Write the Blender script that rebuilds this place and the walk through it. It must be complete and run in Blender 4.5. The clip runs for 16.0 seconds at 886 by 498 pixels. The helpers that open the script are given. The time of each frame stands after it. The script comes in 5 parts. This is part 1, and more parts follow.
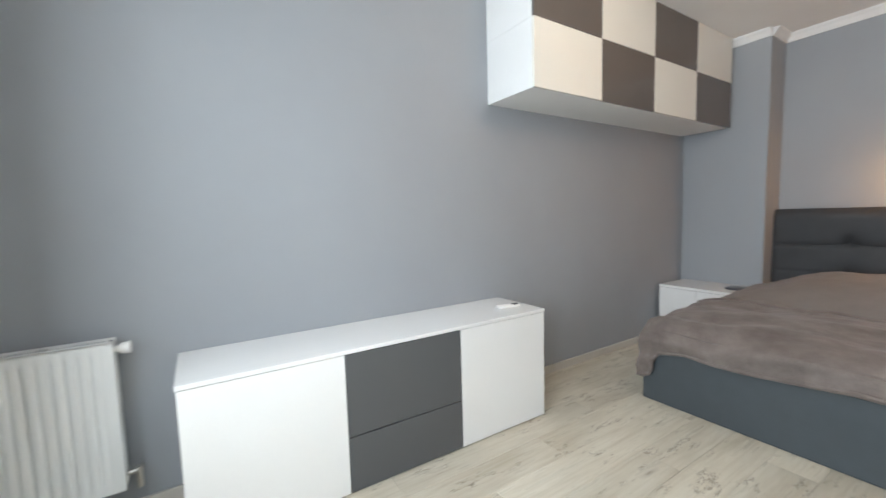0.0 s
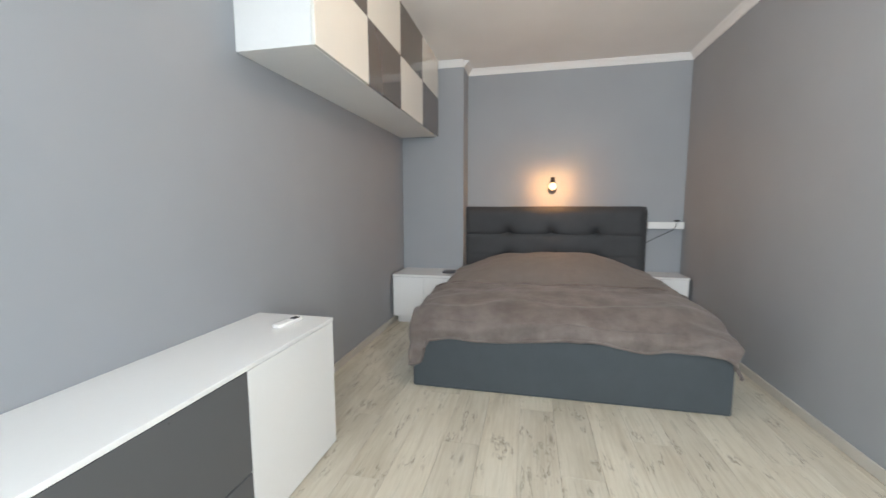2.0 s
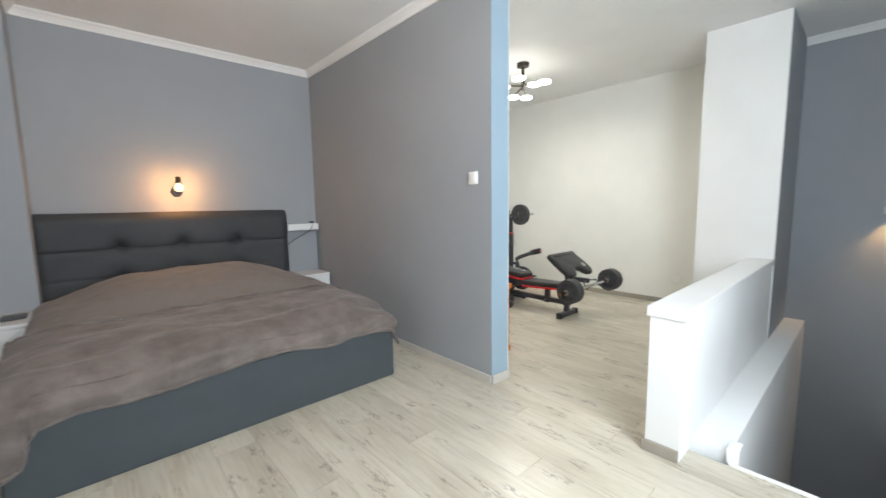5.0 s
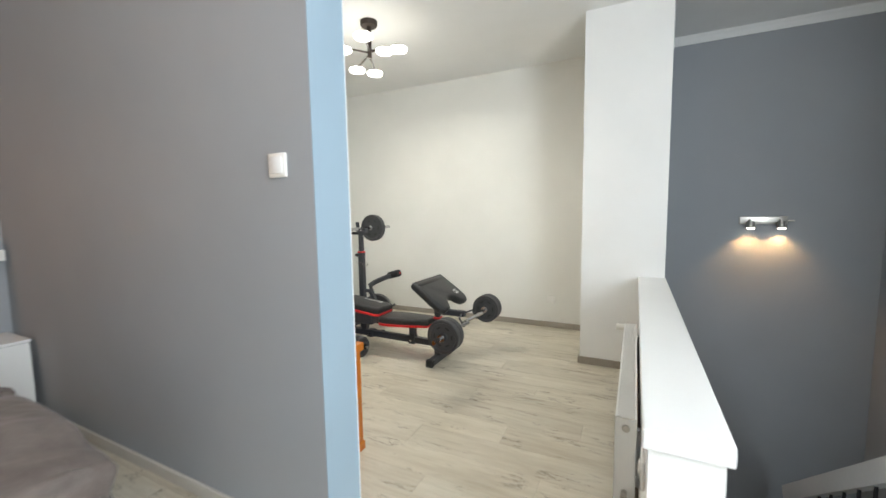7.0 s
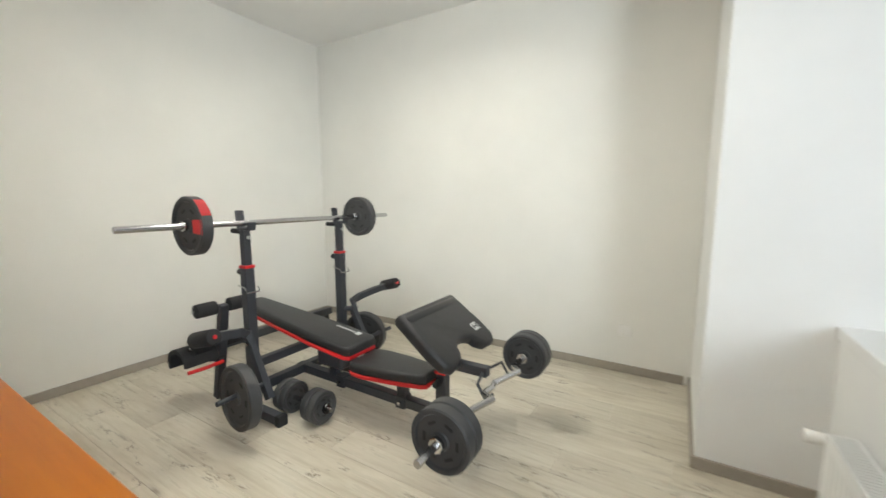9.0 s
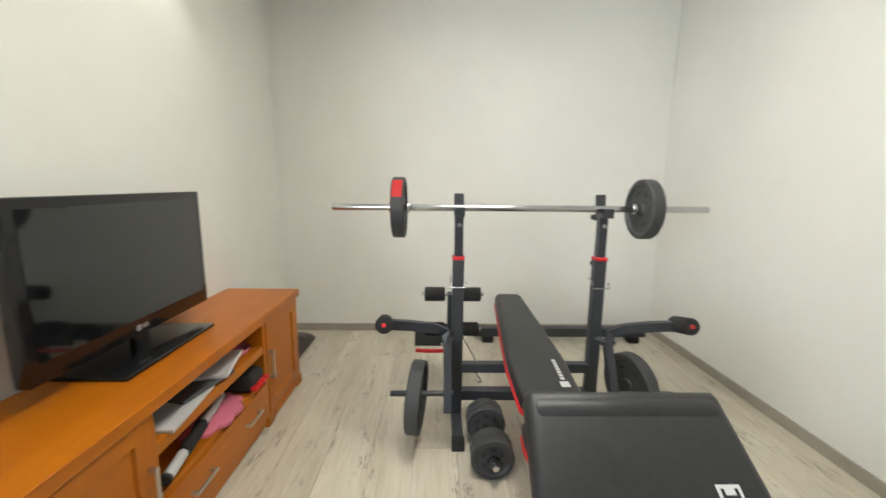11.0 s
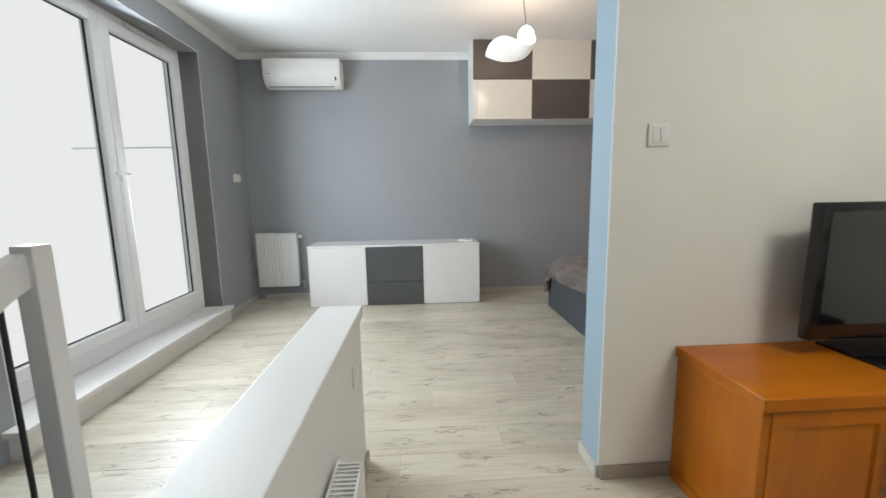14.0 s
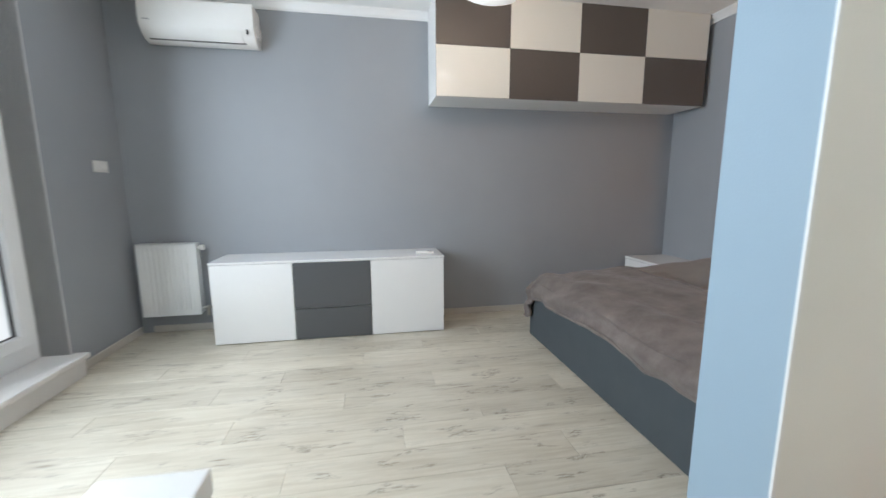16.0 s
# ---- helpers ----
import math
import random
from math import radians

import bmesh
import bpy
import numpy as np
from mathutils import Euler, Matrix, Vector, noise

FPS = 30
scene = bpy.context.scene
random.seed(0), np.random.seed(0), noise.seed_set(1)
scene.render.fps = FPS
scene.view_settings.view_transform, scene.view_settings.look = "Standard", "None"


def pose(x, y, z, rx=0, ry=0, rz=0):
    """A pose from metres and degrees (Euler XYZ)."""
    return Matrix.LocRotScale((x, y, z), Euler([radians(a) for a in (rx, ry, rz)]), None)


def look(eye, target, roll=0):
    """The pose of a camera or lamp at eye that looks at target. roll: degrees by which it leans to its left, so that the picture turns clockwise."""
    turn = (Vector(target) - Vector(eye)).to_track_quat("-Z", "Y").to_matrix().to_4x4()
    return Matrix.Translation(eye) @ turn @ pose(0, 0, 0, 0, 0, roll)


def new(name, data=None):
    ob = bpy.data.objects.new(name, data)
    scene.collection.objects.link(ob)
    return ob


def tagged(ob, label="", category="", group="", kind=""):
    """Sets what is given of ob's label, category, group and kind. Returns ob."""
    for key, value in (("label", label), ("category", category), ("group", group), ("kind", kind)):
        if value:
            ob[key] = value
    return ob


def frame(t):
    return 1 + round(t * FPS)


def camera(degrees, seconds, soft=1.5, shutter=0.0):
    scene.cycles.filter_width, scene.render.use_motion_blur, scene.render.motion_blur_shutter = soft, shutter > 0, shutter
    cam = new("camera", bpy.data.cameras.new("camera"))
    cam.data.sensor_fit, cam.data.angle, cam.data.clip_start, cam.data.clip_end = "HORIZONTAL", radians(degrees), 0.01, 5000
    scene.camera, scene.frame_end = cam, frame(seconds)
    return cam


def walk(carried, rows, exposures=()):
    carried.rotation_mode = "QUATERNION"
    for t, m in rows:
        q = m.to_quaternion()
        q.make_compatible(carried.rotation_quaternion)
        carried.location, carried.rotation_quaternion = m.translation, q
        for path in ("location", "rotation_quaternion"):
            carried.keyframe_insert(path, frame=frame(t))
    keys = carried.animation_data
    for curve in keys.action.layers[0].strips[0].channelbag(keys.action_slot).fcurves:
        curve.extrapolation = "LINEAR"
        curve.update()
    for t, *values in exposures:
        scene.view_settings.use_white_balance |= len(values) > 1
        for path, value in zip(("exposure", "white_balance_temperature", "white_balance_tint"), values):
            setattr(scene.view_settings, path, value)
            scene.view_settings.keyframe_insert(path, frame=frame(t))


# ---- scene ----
cam = camera(97.3, 16.0, soft=1.5, shutter=0.45)
PATH = [
    (0, (0.1, -2.017, 1.21), (1.163, -0.332, 1.041), -1.6),
    (0.5, (0.104, -1.82, 1.191), (1.487, -0.387, 1.001), -1.2),
    (1, (0.124, -1.672, 1.195), (1.759, -0.537, 0.995), -0.7),
    (1.5, (0.105, -1.505, 1.199), (1.936, -0.729, 0.987), -0.2),
    (2, (0.084, -1.361, 1.198), (2.025, -0.93, 0.977), -0.1),
    (2.5, (0.163, -1.228, 1.187), (2.149, -1.178, 0.953), 0.0),
    (3, (0.228, -1.131, 1.203), (2.194, -1.412, 0.97), -0.4),
    (3.5, (0.266, -1.023, 1.214), (2.155, -1.638, 0.979), -0.7),
    (4, (0.27, -0.938, 1.217), (2.044, -1.83, 0.98), -0.9),
    (4.5, (0.247, -0.917, 1.205), (1.873, -2.059, 0.977), -0.9),
    (5, (0.249, -0.964, 1.206), (1.719, -2.302, 0.983), -0.9),
    (5.2, (0.28, -1.008, 1.202), (1.691, -2.408, 0.984), -0.8),
    (7.3, (1.043, -2.116, 1.219), (1.874, -3.924, 1.02), -0.8),
    (7.5, (1.088, -2.238, 1.215), (1.891, -4.058, 1.006), -0.7),
    (8, (1.258, -2.567, 1.186), (1.965, -4.425, 0.971), -0.4),
    (8.2, (1.304, -2.68, 1.191), (2.005, -4.539, 0.97), -0.4),
    (10.3, (1.589, -3.952, 1.177), (3.441, -4.637, 0.861), 0.7),
    (10.5, (1.579, -4.049, 1.168), (3.489, -4.548, 0.85), 0.8),
    (11, (1.618, -4.277, 1.173), (3.59, -4.305, 0.842), 0.6),
    (11.5, (1.604, -4.464, 1.204), (3.496, -3.907, 0.872), -0.5),
    (12, (1.502, -4.601, 1.181), (3.137, -3.499, 0.849), -0.9),
    (12.5, (1.403, -4.598, 1.176), (2.648, -3.061, 0.879), -1.5),
    (13, (1.325, -4.562, 1.191), (2.108, -2.743, 0.908), -1.8),
    (13.5, (1.247, -4.514, 1.184), (1.603, -2.565, 0.913), -1.3),
    (14, (1.189, -4.489, 1.185), (1.297, -2.513, 0.897), -1.0),
    (14.5, (1.183, -4.374, 1.176), (1.247, -2.4, 0.861), -0.9),
    (15, (1.159, -4.141, 1.2), (1.272, -2.169, 0.886), -1.0),
    (15.5, (1.192, -3.843, 1.183), (1.363, -1.871, 0.897), -1.1),
    (16, (1.221, -3.557, 1.198), (1.575, -1.613, 0.892), -0.2),
]
walk(cam, [(t, look(eye, target, roll)) for t, eye, target, roll in PATH], exposures=[
    (0, 0.02, 6320, 9), (1, 0.04, 6320, 9), (2, 0.06, 6400, 9), (5, 0.03, 6300, 9), (7.5, 0.04, 6450, 9), (10.5, 0.12, 6450, 8), (12, 0.12, 6450, 9),
    (12.8, -0.2, 6420, 9), (13.5, -0.36, 6400, 9), (14.5, -0.36, 6350, 9), (16, -0.22, 6080, 9)])

# ---- world, daylight and lamps ----
world = bpy.data.worlds.new("sky")
scene.world = world
world.use_nodes = True
wn = world.node_tree
sky = wn.nodes.new("ShaderNodeTexSky")
sky.sky_type = "NISHITA"
sky.sun_disc = False
sky.sun_elevation = radians(38)
sky.sun_rotation = radians(-70)
wn.links.new(sky.outputs[0], wn.nodes["Background"].inputs[0])
wn.nodes["Background"].inputs[1].default_value = 0.12


def lamp(kind, name, m, energy, color, **kw):
    data = bpy.data.lights.new(name, kind)
    data.energy, data.color = energy, color
    for k, v in kw.items():
        if k == "size":
            data.size = v
        elif k == "size_y":
            data.shape, data.size_y = "RECTANGLE", v
        elif k == "angle":
            data.angle = v
        elif k == "radius":
            data.shadow_soft_size = v
        elif k == "cone":
            data.spot_size, data.spot_blend = v, 0.7
    ob = new(name, data)
    ob.matrix_world = m
    return ob


lamp("SUN", "sun", look((-6, 2, 6), (0, -2, 0)), 0.6, (1.0, 0.96, 0.9), angle=radians(15))
# daylight of the overcast sky standing in the opening of the balcony window
for pane_y in (-2.165, -1.26):
    lamp("AREA", "window_daylight", look((-0.745, pane_y, 1.58), (2.03, pane_y - 0.80, 1.46)), 52, (0.86, 0.94, 1.0), size=0.68, size_y=1.5)
WARM, LED = (1.0, 0.47, 0.15), (0.985, 0.955, 0.855)
lamp("POINT", "bed_bulb_light", pose(4.385, -1.59, 1.405), 12, WARM, radius=0.03)
lamp("POINT", "pendant_bulb_light", pose(2.0, -1.44, 2.27), 11.5, (1.0, 0.67, 0.44), radius=0.05)
for k in (0, 1):
    lamp("SPOT", "stair_spot_light", look((0.11 - 0.2 * k, -5.935, 1.03), (0.11 - 0.2 * k, -6.0, 0.55)), 7, (1.0, 0.58, 0.24), radius=0.02, cone=radians(110))
lamp("SPOT", "wall_spot_light", look((3.42, -3.17, 2.24), (3.40, -3.06, 1.6)), 6, LED, radius=0.03, cone=radians(100))
lamp("AREA", "ceiling_lamp_light", look((2.86, -4.5, 2.385), (2.86, -4.5, 0)), 26, LED, size=0.6)
lamp("POINT", "ceiling_lamp_glow", pose(2.86, -4.5, 2.33), 8, LED, radius=0.2)

# ---- materials ----


def base_mat(name, rough=0.5, metal=0.0, coat=0.0):
    m = bpy.data.materials.new(name)
    m.use_nodes = True
    n, l = m.node_tree.nodes, m.node_tree.links
    b = n["Principled BSDF"]
    b.inputs["Roughness"].default_value = rough
    b.inputs["Metallic"].default_value = metal
    b.inputs["Coat Weight"].default_value = coat
    return m, n, l, b


def noise_tex(n, l, vec, scale, detail=4, rough=0.55):
    t = n.new("ShaderNodeTexNoise")
    t.inputs["Scale"].default_value = scale
    t.inputs["Detail"].default_value = detail
    t.inputs["Roughness"].default_value = rough
    l.new(vec, t.inputs["Vector"])
    return t.outputs["Fac"]


def ramp(n, l, fac, stops):
    r = n.new("ShaderNodeValToRGB")
    el = r.color_ramp.elements
    while len(el) < len(stops):
        el.new(0.5)
    for e, (p, c) in zip(el, stops):
        e.position = p
        e.color = (*c, 1) if len(c) == 3 else c
    l.new(fac, r.inputs[0])
    return r.outputs[0]


def mix(n, l, fac, a, b, mode="MIX"):
    x = n.new("ShaderNodeMix")
    x.data_type, x.blend_type = "RGBA", mode
    for sock, v in ((x.inputs[0], fac), (x.inputs[6], a), (x.inputs[7], b)):
        if hasattr(v, "node"):
            l.new(v, sock)
        elif isinstance(v, tuple):
            sock.default_value = (*v, 1)
        else:
            sock.default_value = v
    return x.outputs[2]


def bump(n, l, b, height, strength, dist=0.01):
    k = n.new("ShaderNodeBump")
    k.inputs["Strength"].default_value = strength
    k.inputs["Distance"].default_value = dist
    l.new(height, k.inputs["Height"])
    l.new(k.outputs[0], b.inputs["Normal"])


def coords(n, l, kind="Object", scale=(1, 1, 1)):
    c = n.new("ShaderNodeTexCoord")
    mp = n.new("ShaderNodeMapping")
    mp.inputs["Scale"].default_value = scale
    mp.inputs["Location"].default_value = (3.37, 7.91, 5.23)
    l.new(c.outputs[kind], mp.inputs[0])
    return mp.outputs[0]


def plain(name, color, rough=0.5, metal=0.0, grain=60.0, vary=0.08, relief=0.1, coat=0.0, blotch=3.0):
    """A surface of one colour with fine grain, a broad unevenness and a little relief."""
    m, n, l, b = base_mat(name, rough, metal, coat)
    v = coords(n, l)
    fine, broad = noise_tex(n, l, v, grain), noise_tex(n, l, v, blotch, 3)
    dark = tuple(c * (1 - vary) for c in color)
    light = tuple(min(1, c * (1 + vary)) for c in color)
    c1 = ramp(n, l, broad, [(0.3, dark), (0.7, light)])
    c2 = mix(n, l, 0.35, c1, ramp(n, l, fine, [(0.3, dark), (0.7, light)]))
    l.new(c2, b.inputs["Base Color"])
    rr = n.new("ShaderNodeMapRange")
    rr.inputs["To Min"].default_value = rough * 0.94
    rr.inputs["To Max"].default_value = min(1.0, rough * 1.06)
    l.new(broad, rr.inputs[0])
    l.new(rr.outputs[0], b.inputs["Roughness"])
    if relief:
        bump(n, l, b, fine, relief, 0.004)
    return m


def paint(name, color, relief=0.12):
    """Rolled wall paint: orange-peel relief and soft cloudy tone."""
    m, n, l, b = base_mat(name, 0.62)
    v = coords(n, l)
    peel = noise_tex(n, l, v, 190, 3)
    cloud = noise_tex(n, l, v, 1.6, 4)
    scuff = noise_tex(n, l, v, 7.0, 6)
    lo, hi = tuple(c * 0.965 for c in color), tuple(min(1, c * 1.03) for c in color)
    c1 = ramp(n, l, cloud, [(0.3, lo), (0.7, hi)])
    c2 = mix(n, l, ramp(n, l, scuff, [(0.62, (0, 0, 0)), (0.8, (0.16, 0.16, 0.16))]), c1, tuple(c * 0.9 for c in color))
    l.new(c2, b.inputs["Base Color"])
    bump(n, l, b, peel, relief, 0.003)
    return m


def oak_floor():
    m, n, l, b = base_mat("whitewashed_oak_laminate", 0.34)
    c = n.new("ShaderNodeTexCoord")
    info = n.new("ShaderNodeObjectInfo")
    off = n.new("ShaderNodeVectorMath")
    off.operation = "MULTIPLY_ADD"
    l.new(info.outputs["Random"], off.inputs[0])
    off.inputs[1].default_value = (37.0, 91.0, 13.0)
    l.new(c.outputs["Object"], off.inputs[2])

    def scaled(s):
        mp = n.new("ShaderNodeMapping")
        mp.inputs["Scale"].default_value = s
        l.new(off.outputs[0], mp.inputs[0])
        return mp.outputs[0]

    grain = noise_tex(n, l, scaled((1.1, 17, 1)), 2.4, 7, 0.6)
    fibre = noise_tex(n, l, scaled((4, 120, 1)), 2.0, 4, 0.6)
    broad = noise_tex(n, l, scaled((1.0, 3.6, 1)), 1.6, 4)
    pale = ramp(n, l, grain, [(0.30, (0.475, 0.425, 0.335)), (0.5, (0.57, 0.525, 0.432)), (0.70, (0.63, 0.595, 0.51))])
    pale = mix(n, l, 0.18, pale, ramp(n, l, fibre, [(0.3, (0.40, 0.36, 0.29)), (0.7, (0.64, 0.61, 0.54))]))
    tone = ramp(n, l, broad, [(0.28, (0.80, 0.775, 0.73)), (0.5, (0.97, 0.96, 0.94)), (0.72, (1.06, 1.06, 1.05))])
    c1 = mix(n, l, 1.0, pale, tone, "MULTIPLY")
    # saw cracks, short dark streaks and knots
    warp = noise_tex(n, l, scaled((1.9, 10, 1)), 2.4, 6, 0.7)
    band = ramp(n, l, warp, [(0.47, (0, 0, 0)), (0.5, (1, 1, 1)), (0.53, (0, 0, 0))])
    where = ramp(n, l, noise_tex(n, l, scaled((2.6, 7.0, 1)), 1.7, 3), [(0.565, (0, 0, 0)), (0.64, (0.95, 0.95, 0.95))])
    crack = mix(n, l, 1.0, band, where, "MULTIPLY")
    c2 = mix(n, l, crack, c1, (0.17, 0.135, 0.10))
    kn = n.new("ShaderNodeTexVoronoi")
    kn.inputs["Scale"].default_value = 1.0
    l.new(scaled((1.5, 6.5, 1)), kn.inputs["Vector"])
    knot = ramp(n, l, kn.outputs["Distance"], [(0.02, (0.8, 0.8, 0.8)), (0.07, (0.25, 0.25, 0.25)), (0.13, (0, 0, 0))])
    c2 = mix(n, l, knot, c2, (0.20, 0.155, 0.115))
    plank = n.new("ShaderNodeHueSaturation")
    l.new(c2, plank.inputs["Color"])
    vv = n.new("ShaderNodeMapRange")
    vv.inputs["To Min"].default_value, vv.inputs["To Max"].default_value = 0.93, 1.07
    l.new(info.outputs["Random"], vv.inputs[0])
    l.new(vv.outputs[0], plank.inputs["Value"])
    l.new(plank.outputs[0], b.inputs["Base Color"])
    l.new(ramp(n, l, grain, [(0.3, (0.35,) * 3), (0.7, (0.25,) * 3)]), b.inputs["Roughness"])
    bump(n, l, b, fibre, 0.05, 0.003)
    return m


def warm_wood(name, along=(1.2, 16, 16)):
    m, n, l, b = base_mat(name, 0.33, coat=0.08)
    b.inputs["Specular IOR Level"].default_value = 0.3
    v = coords(n, l, "Object", along)
    grain = noise_tex(n, l, v, 2.0, 7, 0.6)
    broad = noise_tex(n, l, coords(n, l, "Object", (0.8, 4, 4)), 1.4, 3)
    c1 = ramp(n, l, grain, [(0.22, (0.36, 0.094, 0.003)), (0.5, (0.44, 0.126, 0.004)), (0.78, (0.50, 0.155, 0.006))])
    c2 = mix(n, l, 0.4, c1, ramp(n, l, broad, [(0.3, (0.33, 0.082, 0.003)), (0.7, (0.51, 0.162, 0.006))]))
    l.new(c2, b.inputs["Base Color"])
    bump(n, l, b, grain, 0.08, 0.003)
    return m


def plush(name, a, b_, scale=5.0, rough=0.95, sheen=0.4, weave=220.0, relief=0.4):
    m, n, l, b = base_mat(name, rough)
    v = coords(n, l)
    nap = noise_tex(n, l, v, scale, 6, 0.65)
    fine = noise_tex(n, l, v, weave, 2)
    c1 = ramp(n, l, nap, [(0.32, a), (0.68, b_)])
    c2 = mix(n, l, 0.3, c1, ramp(n, l, fine, [(0.3, a), (0.7, b_)]))
    l.new(c2, b.inputs["Base Color"])
    b.inputs["Sheen Weight"].default_value = sheen
    b.inputs["Sheen Roughness"].default_value = 0.4
    bump(n, l, b, fine, relief, 0.003)
    return m


def glow(name, color, strength):
    m, n, l, b = base_mat(name, 0.4)
    b.inputs["Base Color"].default_value = (0.9, 0.9, 0.88, 1)
    b.inputs["Emission Color"].default_value = (*color, 1)
    b.inputs["Emission Strength"].default_value = strength
    return m


GREY = paint("grey_blue_wall_paint", (0.313, 0.329, 0.349))
CREAM = paint("cream_wall_paint", (0.755, 0.745, 0.705))
WHITE = paint("white_wall_paint", (0.80, 0.80, 0.79))
CEIL = paint("ceiling_paint", (0.80, 0.80, 0.79), 0.08)
OAK = oak_floor()
SKIRT = plain("grey_oak_skirting", (0.33, 0.295, 0.25), 0.5, grain=30, vary=0.12)
GLOSSW = plain("white_gloss_front", (0.80, 0.80, 0.79), 0.12, vary=0.015, relief=0.0, coat=0.3)
SATINW = plain("white_satin_carcass", (0.76, 0.76, 0.75), 0.42, vary=0.02, relief=0.03)
CREAMG = plain("cream_gloss_front", (0.78, 0.765, 0.70), 0.10, vary=0.015, relief=0.0, coat=0.3)
DARKG = plain("grey_brown_gloss_front", (0.105, 0.088, 0.076), 0.12, vary=0.03, relief=0.0, coat=0.3)
DARKM = plain("anthracite_front", (0.092, 0.095, 0.099), 0.28, vary=0.008, relief=0.0)
SLATE = plush("slate_upholstery", (0.046, 0.056, 0.063), (0.054, 0.065, 0.073), 9, 0.7, 0.12, 500, 0.08)
HEADB = plush("charcoal_upholstery", (0.032, 0.034, 0.037), (0.042, 0.044, 0.048), 9, 0.62, 0.1, 500, 0.08)
THROW = plush("taupe_plush_throw", (0.092, 0.073, 0.064), (0.215, 0.180, 0.163), 6, 0.85, 0.18, 260, 0.25)
SHEET = plush("taupe_cotton_cover", (0.175, 0.152, 0.138), (0.202, 0.176, 0.160), 14, 0.9, 0.1, 400, 0.12)
PVC = plain("white_window_profile", (0.83, 0.84, 0.85), 0.3, vary=0.015, relief=0.02)
ENAMEL = plain("white_radiator_enamel", (0.80, 0.81, 0.80), 0.28, vary=0.02, relief=0.02)
RUBBER = plain("black_rubber", (0.012, 0.012, 0.013), 0.6, vary=0.1)
SOCKET = plain("white_plastic", (0.80, 0.79, 0.76), 0.35, vary=0.02, relief=0.02)
STEELB = plain("graphite_powder_coat", (0.030, 0.033, 0.040), 0.42, grain=240, vary=0.12, relief=0.1)
LEATH = plush("black_vinyl", (0.016, 0.016, 0.017), (0.026, 0.026, 0.027), 40, 0.45, 0.0, 300, 0.12)
PLATE = plain("dark_vinyl_plate", (0.040, 0.041, 0.043), 0.55, grain=120, vary=0.12, relief=0.15)
FOAM = plain("black_foam", (0.018, 0.018, 0.019), 0.9, grain=200, vary=0.15, relief=0.4)
RED = plain("red_plastic", (0.62, 0.018, 0.022), 0.45, vary=0.06)
CHROME = plain("chrome", (0.52, 0.52, 0.53), 0.2, 1.0, vary=0.03, relief=0.0)
NICKEL = plain("brushed_nickel", (0.55, 0.53, 0.49), 0.32, 1.0, vary=0.05, relief=0.02)
WOODT = warm_wood("orange_stained_wood")
WOODV = warm_wood("orange_stained_wood_upright", (16, 16, 1.2))
BLACKP = plain("black_gloss_plastic", (0.008, 0.008, 0.009), 0.14, vary=0.05, relief=0.0)
SCREEN = plain("dark_screen_glass", (0.006, 0.007, 0.008), 0.07, vary=0.02, relief=0.0, coat=0.6)
PINK = plain("pink_foam", (0.62, 0.16, 0.24), 0.8, vary=0.06)
PAPER = plain("pale_paper", (0.70, 0.70, 0.70), 0.5, vary=0.06)
NEWEL = plain("white_painted_wood", (0.72, 0.70, 0.68), 0.45, grain=30, vary=0.04)
BRONZE = plain("dark_bronze", (0.045, 0.034, 0.028), 0.4, 0.6, vary=0.08)
LEDM = glow("lit_led_disc", (1.0, 0.93, 0.82), 9.0)
BULB = glow("lit_warm_bulb", (1.0, 0.62, 0.28), 2.6)
BULBW = glow("lit_bulb", (1.0, 0.92, 0.80), 12.0)
SHADEM = glow("lit_white_shade", (1.0, 0.95, 0.88), 0.5)
SKYM = glow("white_sky", (1.0, 0.985, 0.96), 1.08)
SKYM.node_tree.nodes["Principled BSDF"].inputs["Base Color"].default_value = (0.04, 0.04, 0.04, 1)
SKYM.node_tree.nodes["Principled BSDF"].inputs["Specular IOR Level"].default_value = 0.0

gm, gn, gl, gb = base_mat("window_glass", 0.02)
gb.inputs["Transmission Weight"].default_value = 1.0
gb.inputs["IOR"].default_value = 1.05
gb.inputs["Base Color"].default_value = (0.96, 0.98, 0.98, 1)
GLASS = gm

# ---- building helpers ----


def thing(name, x, y, z, label, category, group="", kind=""):
    e = new(name)
    e.location = (x, y, z)
    e.empty_display_size = 0.1
    return tagged(e, label, category, group, kind)


def root_of(ob):
    while ob.parent:
        ob = ob.parent
    return ob


def as_mesh(bm, name, mat, smooth=False):
    me = bpy.data.meshes.new(name)
    bmesh.ops.recalc_face_normals(bm, faces=bm.faces)
    for f in bm.faces:
        f.smooth = smooth
    bm.to_mesh(me)
    bm.free()
    me.materials.append(mat)
    if smooth:
        me.set_sharp_from_angle(angle=radians(38))
    return me


def part(name, bm, mat, parent, label="", smooth=False):
    """One mesh under a thing or a part; the bmesh is given in world metres."""
    r = root_of(parent).location
    bmesh.ops.translate(bm, verts=bm.verts, vec=-r)
    ob = new(name, as_mesh(bm, name, mat, smooth))
    ob.parent = parent
    return tagged(ob, label)


